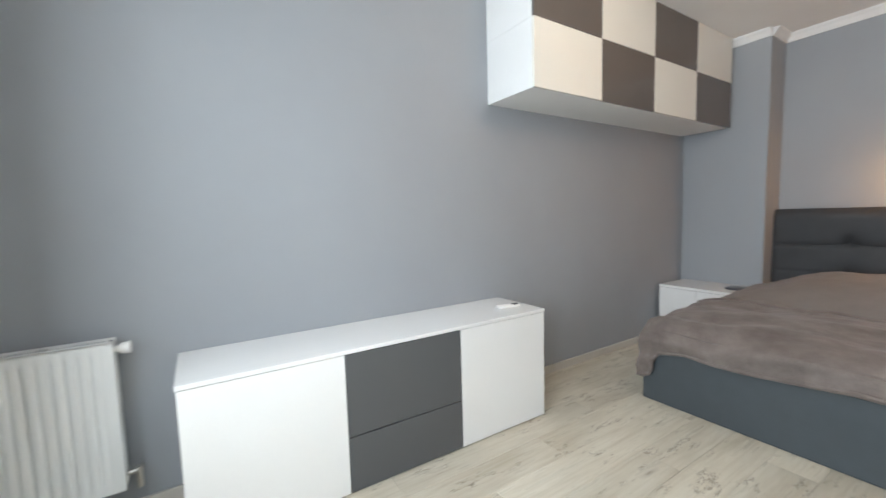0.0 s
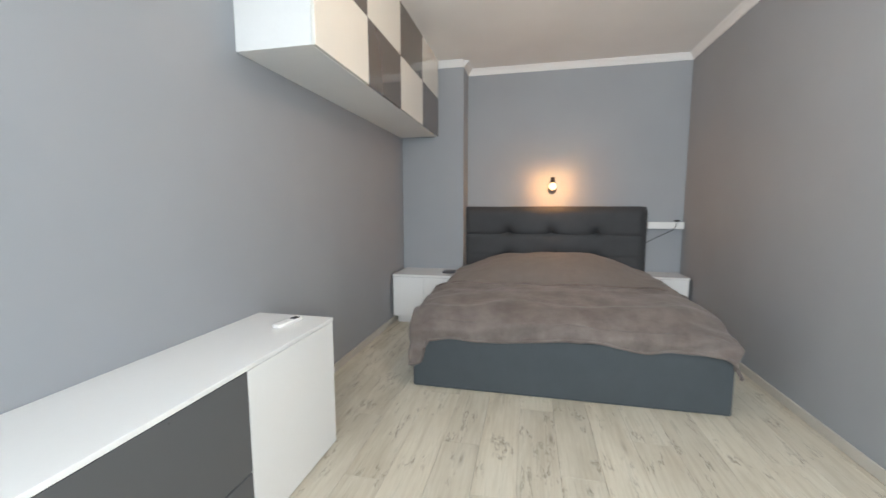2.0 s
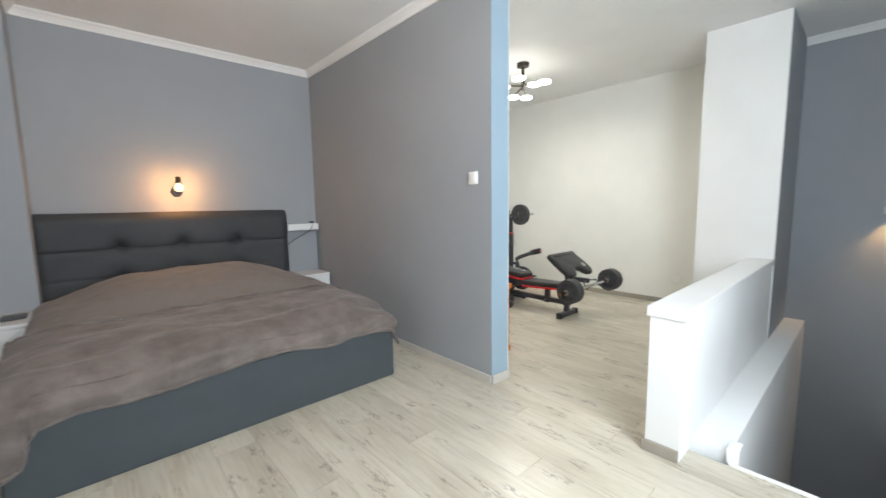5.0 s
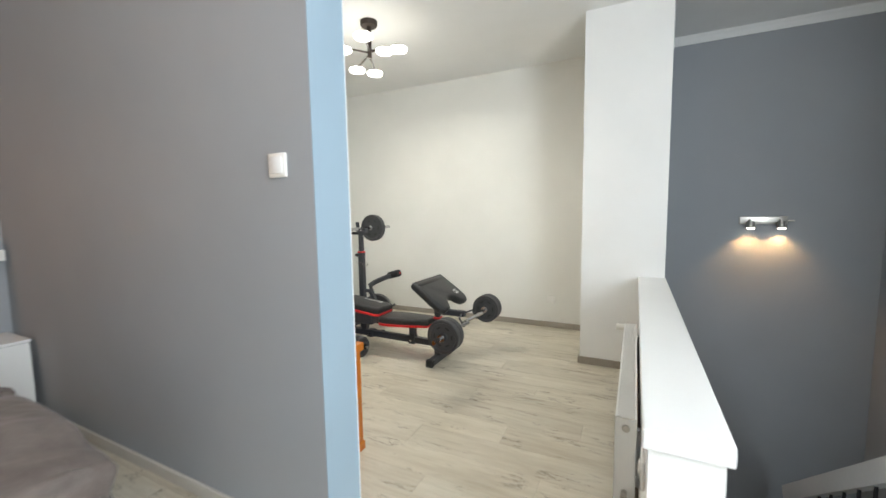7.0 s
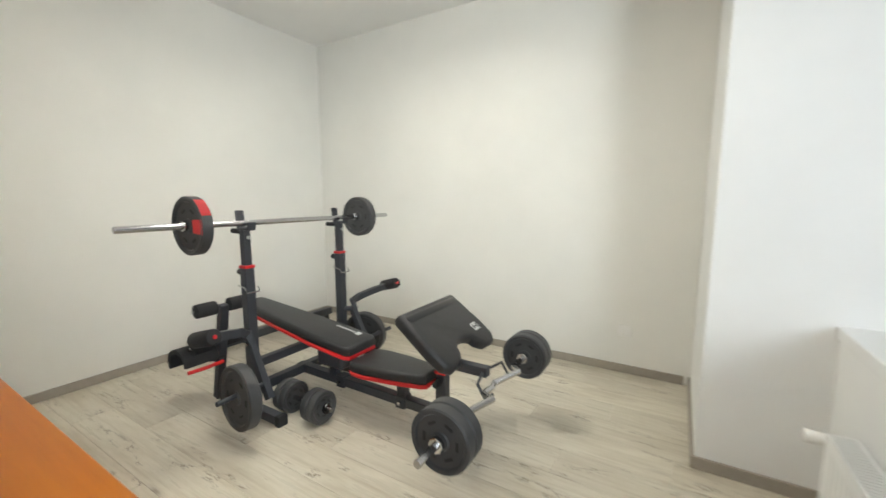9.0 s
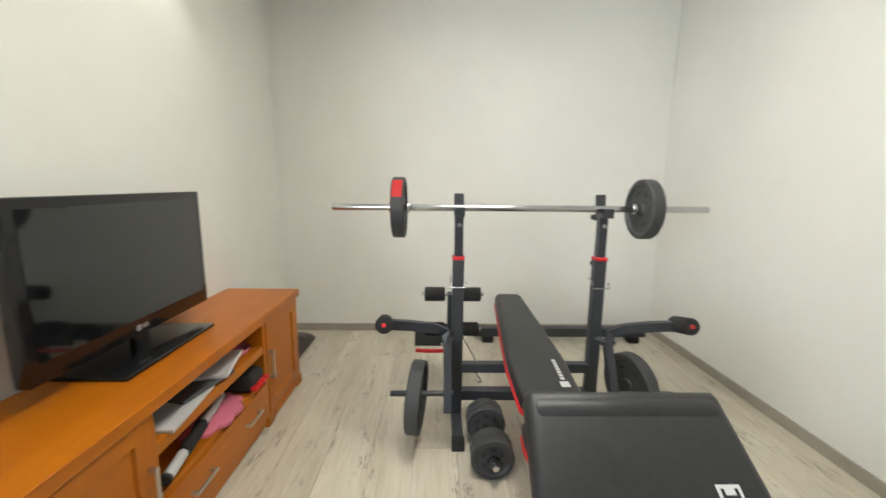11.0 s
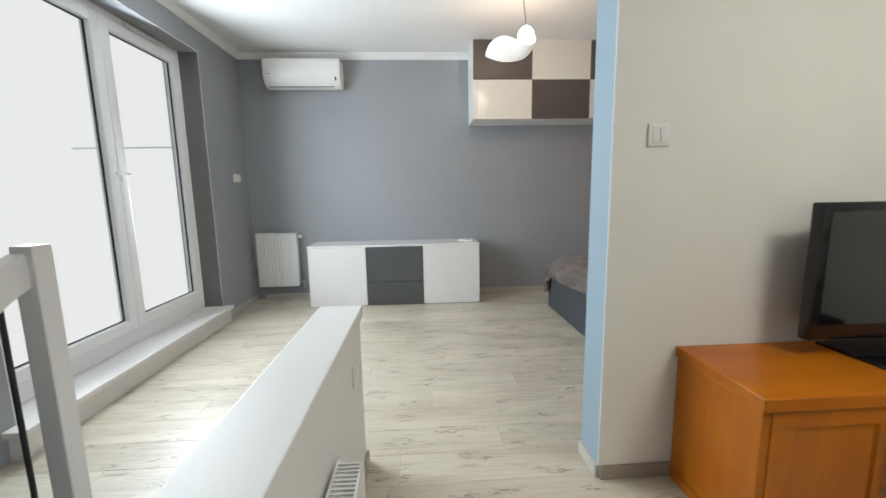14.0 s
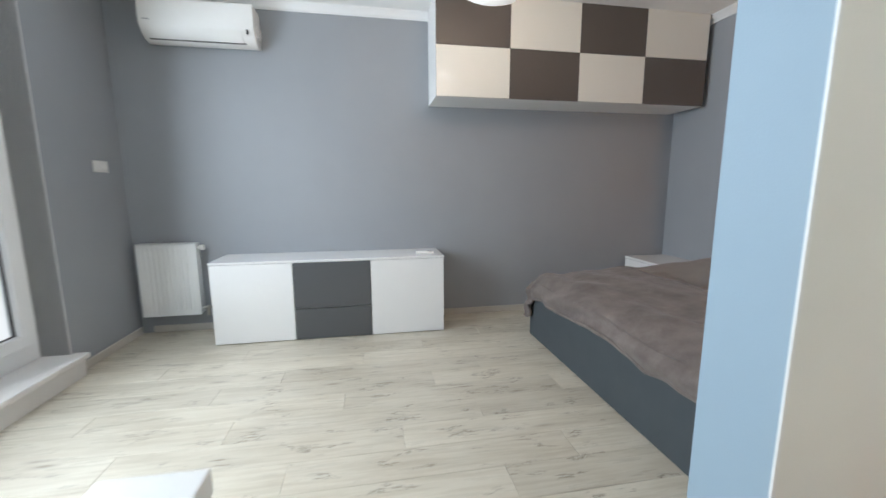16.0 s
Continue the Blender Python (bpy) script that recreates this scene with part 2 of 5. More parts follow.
def solid(name, bm, mat, label="", category="", kind="", group="", smooth=False):
    """A top-level mesh, its origin at the middle of its base."""
    lo = [min(v.co[k] for v in bm.verts) for k in range(3)]
    hi = [max(v.co[k] for v in bm.verts) for k in range(3)]
    o = Vector(((lo[0] + hi[0]) / 2, (lo[1] + hi[1]) / 2, lo[2]))
    bmesh.ops.translate(bm, verts=bm.verts, vec=-o)
    ob = new(name, as_mesh(bm, name, mat, smooth))
    ob.location = o
    return tagged(ob, label, category, group, kind)


def box(x0, x1, y0, y1, z0, z1, bev=0.0, seg=2, bm=None, m=None):
    b = bmesh.new()
    bmesh.ops.create_cube(b, size=1)
    for v in b.verts:
        v.co = Vector(((x0 + x1) / 2 + v.co.x * abs(x1 - x0), (y0 + y1) / 2 + v.co.y * abs(y1 - y0), (z0 + z1) / 2 + v.co.z * abs(z1 - z0)))
    if bev:
        bmesh.ops.bevel(b, geom=b.edges[:], offset=bev, segments=seg, profile=0.5, affect="EDGES")
    if m is not None:
        bmesh.ops.transform(b, matrix=m, verts=b.verts)
    return join(bm, b)


def join(bm, b):
    if bm is None:
        return b
    me = bpy.data.meshes.new("tmp")
    b.to_mesh(me)
    b.free()
    bm.from_mesh(me)
    bpy.data.meshes.remove(me)
    return bm


def rod(a, b_, r, r2=None, seg=16, bm=None, bev=0.0):
    """A round bar from a to b_."""
    a, b_ = Vector(a), Vector(b_)
    b = bmesh.new()
    bmesh.ops.create_cone(b, cap_ends=True, segments=seg, radius1=r, radius2=r if r2 is None else r2, depth=(b_ - a).length)
    if bev:
        es = [e for e in b.edges if len(e.link_faces) == 2 and any(len(f.verts) > 4 for f in e.link_faces)]
        bmesh.ops.bevel(b, geom=es, offset=bev, segments=2, profile=0.5, affect="EDGES")
    q = (b_ - a).to_track_quat("Z", "Y").to_matrix().to_4x4()
    bmesh.ops.transform(b, matrix=Matrix.Translation((a + b_) / 2) @ q, verts=b.verts)
    return join(bm, b)


def beam(a, b_, w, h, bm=None, bev=0.004, up=(0, 0, 1)):
    """A square tube from a to b_; w across, h along up."""
    a, b_ = Vector(a), Vector(b_)
    d = (b_ - a).normalized()
    side = d.cross(Vector(up)).normalized()
    top = side.cross(d)
    m = Matrix((side, d, top)).transposed().to_4x4()
    m.translation = (a + b_) / 2
    ln = (b_ - a).length
    return box(-w / 2, w / 2, -ln / 2, ln / 2, -h / 2, h / 2, bev, 2, bm, m)


def pipe(points, r, seg=10, bm=None, flat=None):
    """A tube along a line of points; flat: (w, h) for a rectangular section."""
    b = bmesh.new()
    pts = [Vector(p) for p in points]
    rings = []
    for i, p in enumerate(pts):
        d = (pts[min(i + 1, len(pts) - 1)] - pts[max(i - 1, 0)]).normalized()
        ref = Vector((0, 0, 1)) if abs(d.z) < 0.95 else Vector((1, 0, 0))
        s = d.cross(ref).normalized()
        t = s.cross(d)
        if flat:
            ring = [p + s * (flat[0] / 2 * cx) + t * (flat[1] / 2 * cy) for cx, cy in ((1, 1), (-1, 1), (-1, -1), (1, -1))]
        else:
            ring = [p + (s * math.cos(2 * math.pi * k / seg) + t * math.sin(2 * math.pi * k / seg)) * r for k in range(seg)]
        rings.append([b.verts.new(v) for v in ring])
    for q, w in zip(rings, rings[1:]):
        for k in range(len(q)):
            b.faces.new((q[k], q[(k + 1) % len(q)], w[(k + 1) % len(q)], w[k]))
    b.faces.new(rings[0][::-1])
    b.faces.new(rings[-1])
    return join(bm, b)


def lathe(profile, seg=32, bm=None, m=None):
    """A body turned about z from (radius, height) pairs."""
    b = bmesh.new()
    rings = []
    for r, z in profile:
        rings.append([b.verts.new((r * math.cos(2 * math.pi * k / seg), r * math.sin(2 * math.pi * k / seg), z)) for k in range(seg)])
    for q, w in zip(rings, rings[1:]):
        for k in range(seg):
            b.faces.new((q[k], q[(k + 1) % seg], w[(k + 1) % seg], w[k]))
    b.faces.new(rings[0][::-1])
    b.faces.new(rings[-1])
    if m is not None:
        bmesh.ops.transform(b, matrix=m, verts=b.verts)
    return join(bm, b)


def grid(nu, nv, f, thick=0.0):
    """A sheet of nu by nv quads from f(u, v), given a thickness below."""
    b = bmesh.new()
    vs = [[b.verts.new(f(i / nu, j / nv)) for j in range(nv + 1)] for i in range(nu + 1)]
    for i in range(nu):
        for j in range(nv):
            b.faces.new((vs[i][j], vs[i + 1][j], vs[i + 1][j + 1], vs[i][j + 1]))
    if thick:
        bmesh.ops.recalc_face_normals(b, faces=b.faces)
        bmesh.ops.solidify(b, geom=b.faces[:], thickness=thick)
    return b


def slab(outline, z0, z1, bev=0.0, seg=3):
    """A flat body with the given outline (x, y), rounded at its top and bottom edges."""
    b = bmesh.new()
    f = b.faces.new([b.verts.new((x, y, z0)) for x, y in outline])
    ex = bmesh.ops.extrude_face_region(b, geom=[f])
    up = [v for v in ex["geom"] if isinstance(v, bmesh.types.BMVert)]
    bmesh.ops.translate(b, verts=up, vec=(0, 0, z1 - z0))
    if bev:
        es = [e for e in b.edges if abs(e.verts[0].co.z - e.verts[1].co.z) < 1e-6]
        bmesh.ops.bevel(b, geom=es, offset=bev, segments=seg, profile=0.5, affect="EDGES")
    return b


def rounded(x0, x1, y0, y1, r, n=5):
    """Outline of a rectangle with round corners."""
    out = []
    for cx, cy, a in ((x1 - r, y1 - r, 0), (x0 + r, y1 - r, 90), (x0 + r, y0 + r, 180), (x1 - r, y0 + r, 270)):
        for k in range(n + 1):
            t = radians(a + 90 * k / n)
            out.append((cx + r * math.cos(t), cy + r * math.sin(t)))
    return out


# ---- the rooms ----
XW, XB, XG = -0.712, 4.51, 4.627      # window wall, bed wall, gym end wall
YP, YQ, YF = -2.89, -3.06, -6.005   # partition faces, far wall
ZC, LOW = 2.672, -2.75                 # ceiling, lower storey
XE, YE = 1.899, -3.04                 # partition's free end, edge of the stair opening
WY0, WY1, WZ0, WZ1 = -2.70, -0.79, 0.15, 2.424  # window opening
FX = -0.86                            # inner face of the window frame


def wall(name, b, mat, label):
    return solid(name, b, mat, label, "wall", "structure")


wall("wall_north", box(XW - 0.3, XB + 0.35, 0.0, 0.2, LOW, ZC), GREY, "grey-blue painted wall behind the white sideboard")
b = box(XW - 0.3, XW, WY1, 0.0, LOW, ZC)
box(XW - 0.3, XW, WY0, WY1, LOW, WZ0 - 0.02, bm=b)
box(XW - 0.3, XW, WY0, WY1, WZ1, ZC, bm=b)
box(XW - 0.3, XW, YF, WY0, LOW, ZC, bm=b)
wall("wall_west", b, GREY, "grey-blue painted wall with the balcony window")
wall("wall_east", box(XB, XB + 0.3, YP, 0.0, LOW, ZC), GREY, "grey-blue painted wall behind the bed")
wall("pilaster", box(4.205, XB, -0.668, 0.0, -0.01, ZC), GREY, "grey-blue painted wall projection beside the headboard")
wall("wall_east_gym", box(XG, XG + 0.25, YF, YQ, LOW, ZC), CREAM, "cream painted end wall behind the weight bench")
wall("wall_south", box(1.0, XG + 0.25, YF - 0.2, YF, LOW, ZC), CREAM, "cream painted long wall of the gym corner")
wall("wall_south_stairs", box(XW - 0.3, 1.0, YF - 0.2, YF, LOW, ZC), GREY, "grey-blue painted wall above the stairs")
# partition: grey to the bedroom, pale grey-blue at its end, cream to the gym
wall("partition_bedroom_side", box(XE, XB, YP - 0.076, YP, 0, ZC), GREY, "grey-blue painted partition beside the bed")
wall("partition_gym_side", box(XE, XG, YQ, YP - 0.076, 0, ZC), CREAM, "cream painted partition behind the television")
ENDP = paint("pale_blue_end_paint", (0.29, 0.382, 0.455))
wall("partition_end", box(XE - 0.004, XE, YQ, YP, 0, ZC), ENDP, "pale blue painted end of the partition")
# column and half wall along the stairs
wall("column", box(0.764, 1.334, YF, -5.117, LOW, ZC), WHITE, "white painted column at the end of the half wall")
wall("column_stair_side", box(0.760, 0.764, YF, -5.117, LOW, ZC), GREY, "grey-blue painted side of the column")
wall("half_wall", box(0.772, 0.92, -5.117, -2.895, LOW, 0.672), WHITE, "white painted half wall along the stairs")
solid("half_wall_cap", box(0.758, 0.934, -5.117, -2.884, 0.672, 0.722, 0.004), SATINW, "thick white lacquered cap on the half wall", "trim", "structure")
b = box(0.61, 0.772, YF, -3.075, LOW, 0.045, 0.003)
wall("stair_ledge", b, WHITE, "white painted ledge beside the stairs")
solid("ledge_block", box(0.575, 0.625, -3.14, -3.055, 0.0, 0.075, 0.004), SATINW, "small white block at the end of the ledge", "trim", "structure")
# ceiling
solid("ceiling", box(XW - 0.3, XG + 0.25, YF - 0.2, 0.2, ZC, ZC + 0.2), CEIL, "white painted ceiling", "ceiling", "structure")


def cornice(a, b_, nx, ny):
    """A small concave plaster moulding from a to b_ under the ceiling; (nx, ny) points into the room."""
    bm = bmesh.new()
    prof = [(0, 0), (0.05, 0), (0.046, -0.012), (0.03, -0.026), (0.016, -0.045), (0.010, -0.062), (0, -0.062)]
    ends = []
    for px, py in (a, b_):
        ends.append([bm.verts.new((px + nx * o, py + ny * o, ZC + h)) for o, h in prof])
    k = len(prof)
    for i in range(k):
        bm.faces.new((ends[0][i], ends[0][(i + 1) % k], ends[1][(i + 1) % k], ends[1][i]))
    bm.faces.new(ends[0])
    bm.faces.new(ends[1][::-1])
    return solid("cornice", bm, CEIL, "narrow white plaster cornice under the ceiling", "cornice", "structure")


cornice((XW, 0), (4.205, 0), 0, -1)
cornice((XW, YF), (XW, 0), 1, 0)
cornice((XB, YP), (XB, -0.668), -1, 0)
cornice((4.205, -0.668), (4.205, 0), -1, 0)
cornice((4.205, -0.668), (XB, -0.668), 0, -1)
cornice((XE, YP), (XB, YP), 0, 1)
cornice((XW, YF), (0.768, YF), 0, 1)


def skirting(a, b_, nx, ny, mat=SKIRT, h=0.058, t=0.014):
    x0, x1 = sorted((a[0], b_[0] + nx * t))
    y0, y1 = sorted((a[1], b_[1] + ny * t))
    return solid("baseboard", box(x0, x1, y0, y1, 0.0005, h, 0.003), mat, "narrow grey oak skirting board along the wall", "baseboard", "structure")


PALES = plain("pale_skirting", (0.52, 0.49, 0.44), 0.5, grain=30, vary=0.08)
skirting((-0.62, 0), (4.2, 0), 0, -1, PALES)
skirting((XW, -0.7), (XW, -0.014), 1, 0, PALES)
skirting((XE, YP), (XB, YP), 0, 1, PALES)
skirting((XE - 0.004, YQ), (XE - 0.004, YP), -1, 0, PALES)
skirting((XE, YQ), (XG, YQ), 0, -1)
skirting((XG, YF), (XG, YQ - 0.014), -1, 0)
skirting((1.37, YF), (XG - 0.014, YF), 0, 1)
skirting((1.334, YF), (1.334, -5.117), 1, 0)
skirting((0.92, -5.117), (1.348, -5.117), 0, 1)
skirting((0.92, -5.1), (0.92, -2.895), 1, 0)
skirting((0.772, -2.895), (0.934, -2.895), 0, 1)

# floor slab with the stair opening, planks come last
b = box(XW, XG, YE, 0.0, -0.25, -0.009)
box(0.772, XG, YF, YE, -0.25, -0.009, bm=b)
floor = solid("floor", b, plain("underlay", (0.3, 0.27, 0.22), 0.8), "whitewashed oak laminate floor with cracks and knots", "floor", "structure")
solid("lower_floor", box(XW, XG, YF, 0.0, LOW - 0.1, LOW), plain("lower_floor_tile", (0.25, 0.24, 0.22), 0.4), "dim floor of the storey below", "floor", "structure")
solid("stair_edge_trim", box(XW, 0.61, YE - 0.022, YE, -0.06, 0.006, 0.002), SATINW, "white edge trim along the stair opening", "trim", "structure")
stairs = thing("staircase", 0.22, -4.3, LOW, "white painted stairs going down beside the half wall", "stairs", kind="structure")
for k in range(11):
    y1 = YE - 0.022 - 0.24 * k
    part("step", box(-0.14, 0.61, y1 - 0.27, y1, -0.19 * (k + 1) - 0.04, -0.19 * (k + 1), 0.004), NEWEL, stairs)

# ---- balcony window ----
window = thing("window_1", FX, (WY0 + WY1) / 2, WZ0, "white plastic balcony window with two tall panes", "window", kind="structure")
ob = part("window_sill", box(XW - 0.29, -0.622, WY0 - 0.07, WY1 + 0.035, WZ0 - 0.035, WZ0, 0.006), NEWEL, window, "broad white sill like a low step")
part("sill_riser", box(XW, -0.648, WY0 - 0.05, WY1 + 0.02, 0.0, WZ0 - 0.035), NEWEL, window)


def ring(y0, y1, z0, z1, w, x0, x1, bev=0.006):
    bm = box(x0, x1, y0, y0 + w, z0, z1, bev)
    box(x0, x1, y1 - w, y1, z0, z1, bev, bm=bm)
    box(x0, x1, y0 + w - 0.004, y1 - w + 0.004, z0, z0 + w, bev, bm=bm)
    box(x0, x1, y0 + w - 0.004, y1 - w + 0.004, z1 - w, z1, bev, bm=bm)
    return bm


part("window_frame", box(FX - 0.07, FX - 0.010, WY0 + 0.07, WY1 - 0.07, WZ0, WZ0 + 0.118, 0.006, bm=ring(WY0, WY1, WZ0, WZ1, 0.072, FX - 0.07, FX - 0.012)), PVC, window)
ym = -1.678
SW, SZ0, SZ1 = 0.078, WZ0 + 0.110, WZ1 - 0.056      # sash profile, its foot and head
for y0, y1 in ((WY0 + 0.06, ym - 0.0015), (ym + 0.0015, WY1 - 0.062)):
    sash = part("sash", ring(y0, y1, SZ0, SZ1, SW, FX - 0.055, FX + 0.012, 0.008), PVC, window)
    part("gasket", ring(y0 + SW - 0.001, y1 - SW + 0.001, SZ0 + SW - 0.001, SZ1 - SW + 0.001, 0.006, FX - 0.034, FX - 0.020, 0.001), RUBBER, sash)
    g = part("pane", box(FX - 0.03, FX - 0.024, y0 + SW - 0.004, y1 - SW + 0.004, SZ0 + SW - 0.004, SZ1 - SW + 0.004), GLASS, sash)
    g.visible_shadow = False
bm = box(FX + 0.012, FX + 0.022, ym + 0.010, ym + 0.040, 1.30, 1.37, 0.003)
rod((FX + 0.02, ym + 0.025, 1.345), (FX + 0.06, ym + 0.025, 1.345), 0.009, bm=bm)
box(FX + 0.052, FX + 0.066, ym - 0.085, ym + 0.037, 1.335, 1.356, 0.004, bm=bm)
part("handle", bm, PVC, window, "white window handle")
bm = box(FX - 0.012, FX + 0.006, ym + 0.25, ym + 0.62, WZ1 - 0.045, WZ1 - 0.018, 0.004)
for k in range(9):
    box(FX + 0.006, FX + 0.009, ym + 0.27 + 0.038 * k, ym + 0.295 + 0.038 * k, WZ1 - 0.04, WZ1 - 0.024, bm=bm)
part("vent", bm, PVC, window, "slim white trickle vent")
part("reveal", box(XW - 0.29, XW + 0.002, WY1, WY1 + 0.006, WZ0, WZ1), WHITE, window, "white plastered reveal")
part("reveal", box(XW - 0.29, XW + 0.002, WY0 - 0.006, WY0, WZ0, WZ1), WHITE, window, "white plastered reveal")
part("reveal", box(XW - 0.29, XW + 0.002, WY0, WY1, WZ1, WZ1 + 0.006), WHITE, window, "white plastered reveal")
# bright overcast distance outside
b = box(-14.2, -14, -30, 14, -12, 24)
box(-14, 6, 14, 14.2, -12, 24, bm=b)
solid("backdrop", b, SKYM, "blank white overcast distance outside", "backdrop", "structure")
solid("far_roof_edge", box(-13.9, 3, 13.8, 13.9, 3.32, 3.38), plain("pale_far_edge", (0.86, 0.88, 0.89), 0.6), "thin pale roof edge far outside the window", "roof edge", "structure")

# ---- bedroom furniture ----
SB_X, SB_D, SB_H = 0.0, 0.42, 0.65
sideboard = thing("sideboard", 0.9, -0.21, 0, "white sideboard with anthracite drawers in its middle", "sideboard")
part("body", box(0.0, 1.8, -0.40, -0.002, 0.012, 0.63, 0.002), SATINW, sideboard)
part("top", box(-0.003, 1.803, -0.422, -0.002, 0.632, 0.65, 0.002), GLOSSW, sideboard)
for x0 in (0.0, 1.2):
    part("door", box(x0 + 0.002, x0 + 0.598, -0.42, -0.402, 0.006, 0.629, 0.002), GLOSSW, sideboard, "plain white gloss door")
for z0, z1 in ((0.006, 0.255), (0.261, 0.629)):
    part("drawer", box(0.602, 1.198, -0.42, -0.402, z0, z1, 0.002), DARKM, sideboard, "plain anthracite drawer front")

UX, UZ0, UZM, UZ1 = 1.743, 1.913, 2.295, 2.675
for col in range(4):
    for row in range(2):
        x0 = UX + 0.6 * col
        z0, z1 = ((UZ0, UZM), (UZM, UZ1))[row]
        dark = (col + row) % 2 == 1
        c = thing("wall_cabinet", x0 + 0.3, -0.2, z0, ("grey-brown" if dark else "cream") + " gloss wall cabinet in a checkerboard row", "cabinet", "checkerboard wall cabinets")
        part("body", box(x0 + 0.0005, x0 + 0.5995, -0.392, -0.002, z0 + 0.001, z1 - 0.001, 0.001), SATINW, c)
        part("door", box(x0 + 0.0015, x0 + 0.5985, -0.412, -0.394, z0 + 0.0015, z1 - 0.0015, 0.0015), DARKG if dark else CREAMG, c)
solid("corner_bead", box(XE - 0.0055, XE + 0.002, YQ - 0.002, YQ + 0.003, 0.06, ZC), SATINW, "thin white corner bead on the partition's edge", "trim", "structure")

# bed with upholstered base, buttoned headboard and bedding
bed = thing("bed", 3.45, -1.565, 0, "slate grey upholstered double bed with a buttoned charcoal headboard", "bed")
part("bed_base", box(2.486, 4.36, -2.508, -0.622, 0.0, 0.37, 0.012, 3), SLATE, bed, "slate grey upholstered bed box")
part("mattress", box(2.58, 4.33, -2.44, -0.69, 0.36, 0.45, 0.04, 4), SHEET, bed)
TUFTS = [(-1.145, 0.915), (-1.594, 0.915), (-2.050, 0.915), (-1.145, 0.66), (-1.594, 0.66), (-2.050, 0.66)]


def head_face(u, v):
    y = -0.66 - 1.842 * u
    z = 0.20 + 0.955 * v
    ey = min(u, 1 - u) * 1.842
    ez = min(v, 1 - v) * 0.955
    x = 4.432 + 0.030 * (1 - min(1, ey / 0.05)) ** 2 + 0.030 * (1 - min(1, ez / 0.05)) ** 2
    x += 0.018 * math.exp(-((z - 0.885) / 0.014) ** 2)
    x += 0.004 * math.exp(-((z - 0.66) / 0.012) ** 2)
    for ty, tz in TUFTS:
        d2 = (y - ty) ** 2 + (z - tz) ** 2
        x += 0.022 * math.exp(-d2 / 0.0060) + 0.040 * math.exp(-d2 / 0.0014) + 0.018 * math.exp(-abs(y - ty) / 0.10 - ((z - tz + 0.01) / 0.022) ** 2)
    x -= 0.006 * math.sin(u * 9) * math.sin(v * 7)
    return (x, y, z)


part("headboard", grid(110, 66, head_face, 0.045), HEADB, bed, "charcoal buttoned headboard", True)
part("headboard_back", box(4.485, 4.508, -2.495, -0.665, 0.0, 1.148, 0.012, 3), HEADB, bed)
# black, enlarged buttons carry the shade of the tuft dimples in their colour
for ty, tz in TUFTS[:3]:
    part("button", lathe([(0.003, -0.004), (0.026, -0.003), (0.031, 0.002), (0.020, 0.010), (0.002, 0.014)], 18, None, Matrix.Translation((4.470, ty, tz)) @ Matrix.Rotation(radians(-90), 4, "Y")), RUBBER, bed, "covered button, blackened and oversized for the shade in its dimple", True)


def drape(x, y, x_edge, y_lo, y_hi, top, hang_scale=1.0):
    """Lays cloth coordinates over a block: what passes an edge falls down beside it."""
    ex, elo, ehi = max(0, x_edge - x), max(0, y_lo - y), max(0, y - y_hi)
    cx, cy = max(x, x_edge), min(max(y, y_lo), y_hi)
    side = elo + ehi
    drop = math.sqrt(ex * ex + side * side)
    r = 0.035
    if drop > 0:
        out = r * (1 - math.exp(-drop / (0.5 * r))) * 1.15
        nx, ny = -ex / drop, (ehi - elo) / drop
        fall = max(0.0, (ex ** 4 + side ** 4) ** 0.25 - 0.02)
        # loose folds in the hanging part
        s = x * 9 + y * 13
        out += 0.010 * min(1, fall / 0.10) * (math.sin(s * 1.1) + 0.6 * math.sin(s * 2.3 + 1))
        return Vector((cx + nx * out, cy + ny * out, top - fall * hang_scale - 0.012))
    return Vector((cx, cy, top))


def cover(u, v):
    x = 3.18 + 1.10 * u
    y = -2.60 + 2.04 * v
    side = min(1.0, max(0.0, min(v, 1 - v) / 0.33))
    side = side * side * (3 - 2 * side)
    dome = max(0.0, 1 - ((x - 4.02) / 0.60) ** 2) if x < 4.02 else max(0.0, 1 - ((x - 4.02) / 0.32) ** 2)
    top = 0.545 + 0.190 * dome * side + 0.012 * math.sin(y * 7 + 1) * side + 0.018 * noise.noise(Vector((x * 4, y * 4, 0)))
    p = drape(x, y, -9, -2.45, -0.68, top)
    p.z += 0.006 * noise.noise(Vector((x * 14, y * 14, 3)))
    return p


part("bed_cover", grid(70, 110, cover, 0.02), SHEET, bed, "taupe cotton cover drawn over the pillows", True)
for y0 in (-2.36, -1.52):
    def pillow(u, v, y0=y0):
        a, c = 2 * u - 1, 2 * v - 1
        k = (1 - abs(a) ** 3.0) ** 0.5 * (1 - abs(c) ** 3.0) ** 0.5
        return (4.06 + 0.24 * a, y0 + 0.36 + 0.36 * c, 0.53 + 0.10 * k)
    part("pillow", grid(16, 20, pillow, 0.02), SHEET, bed, "", True)


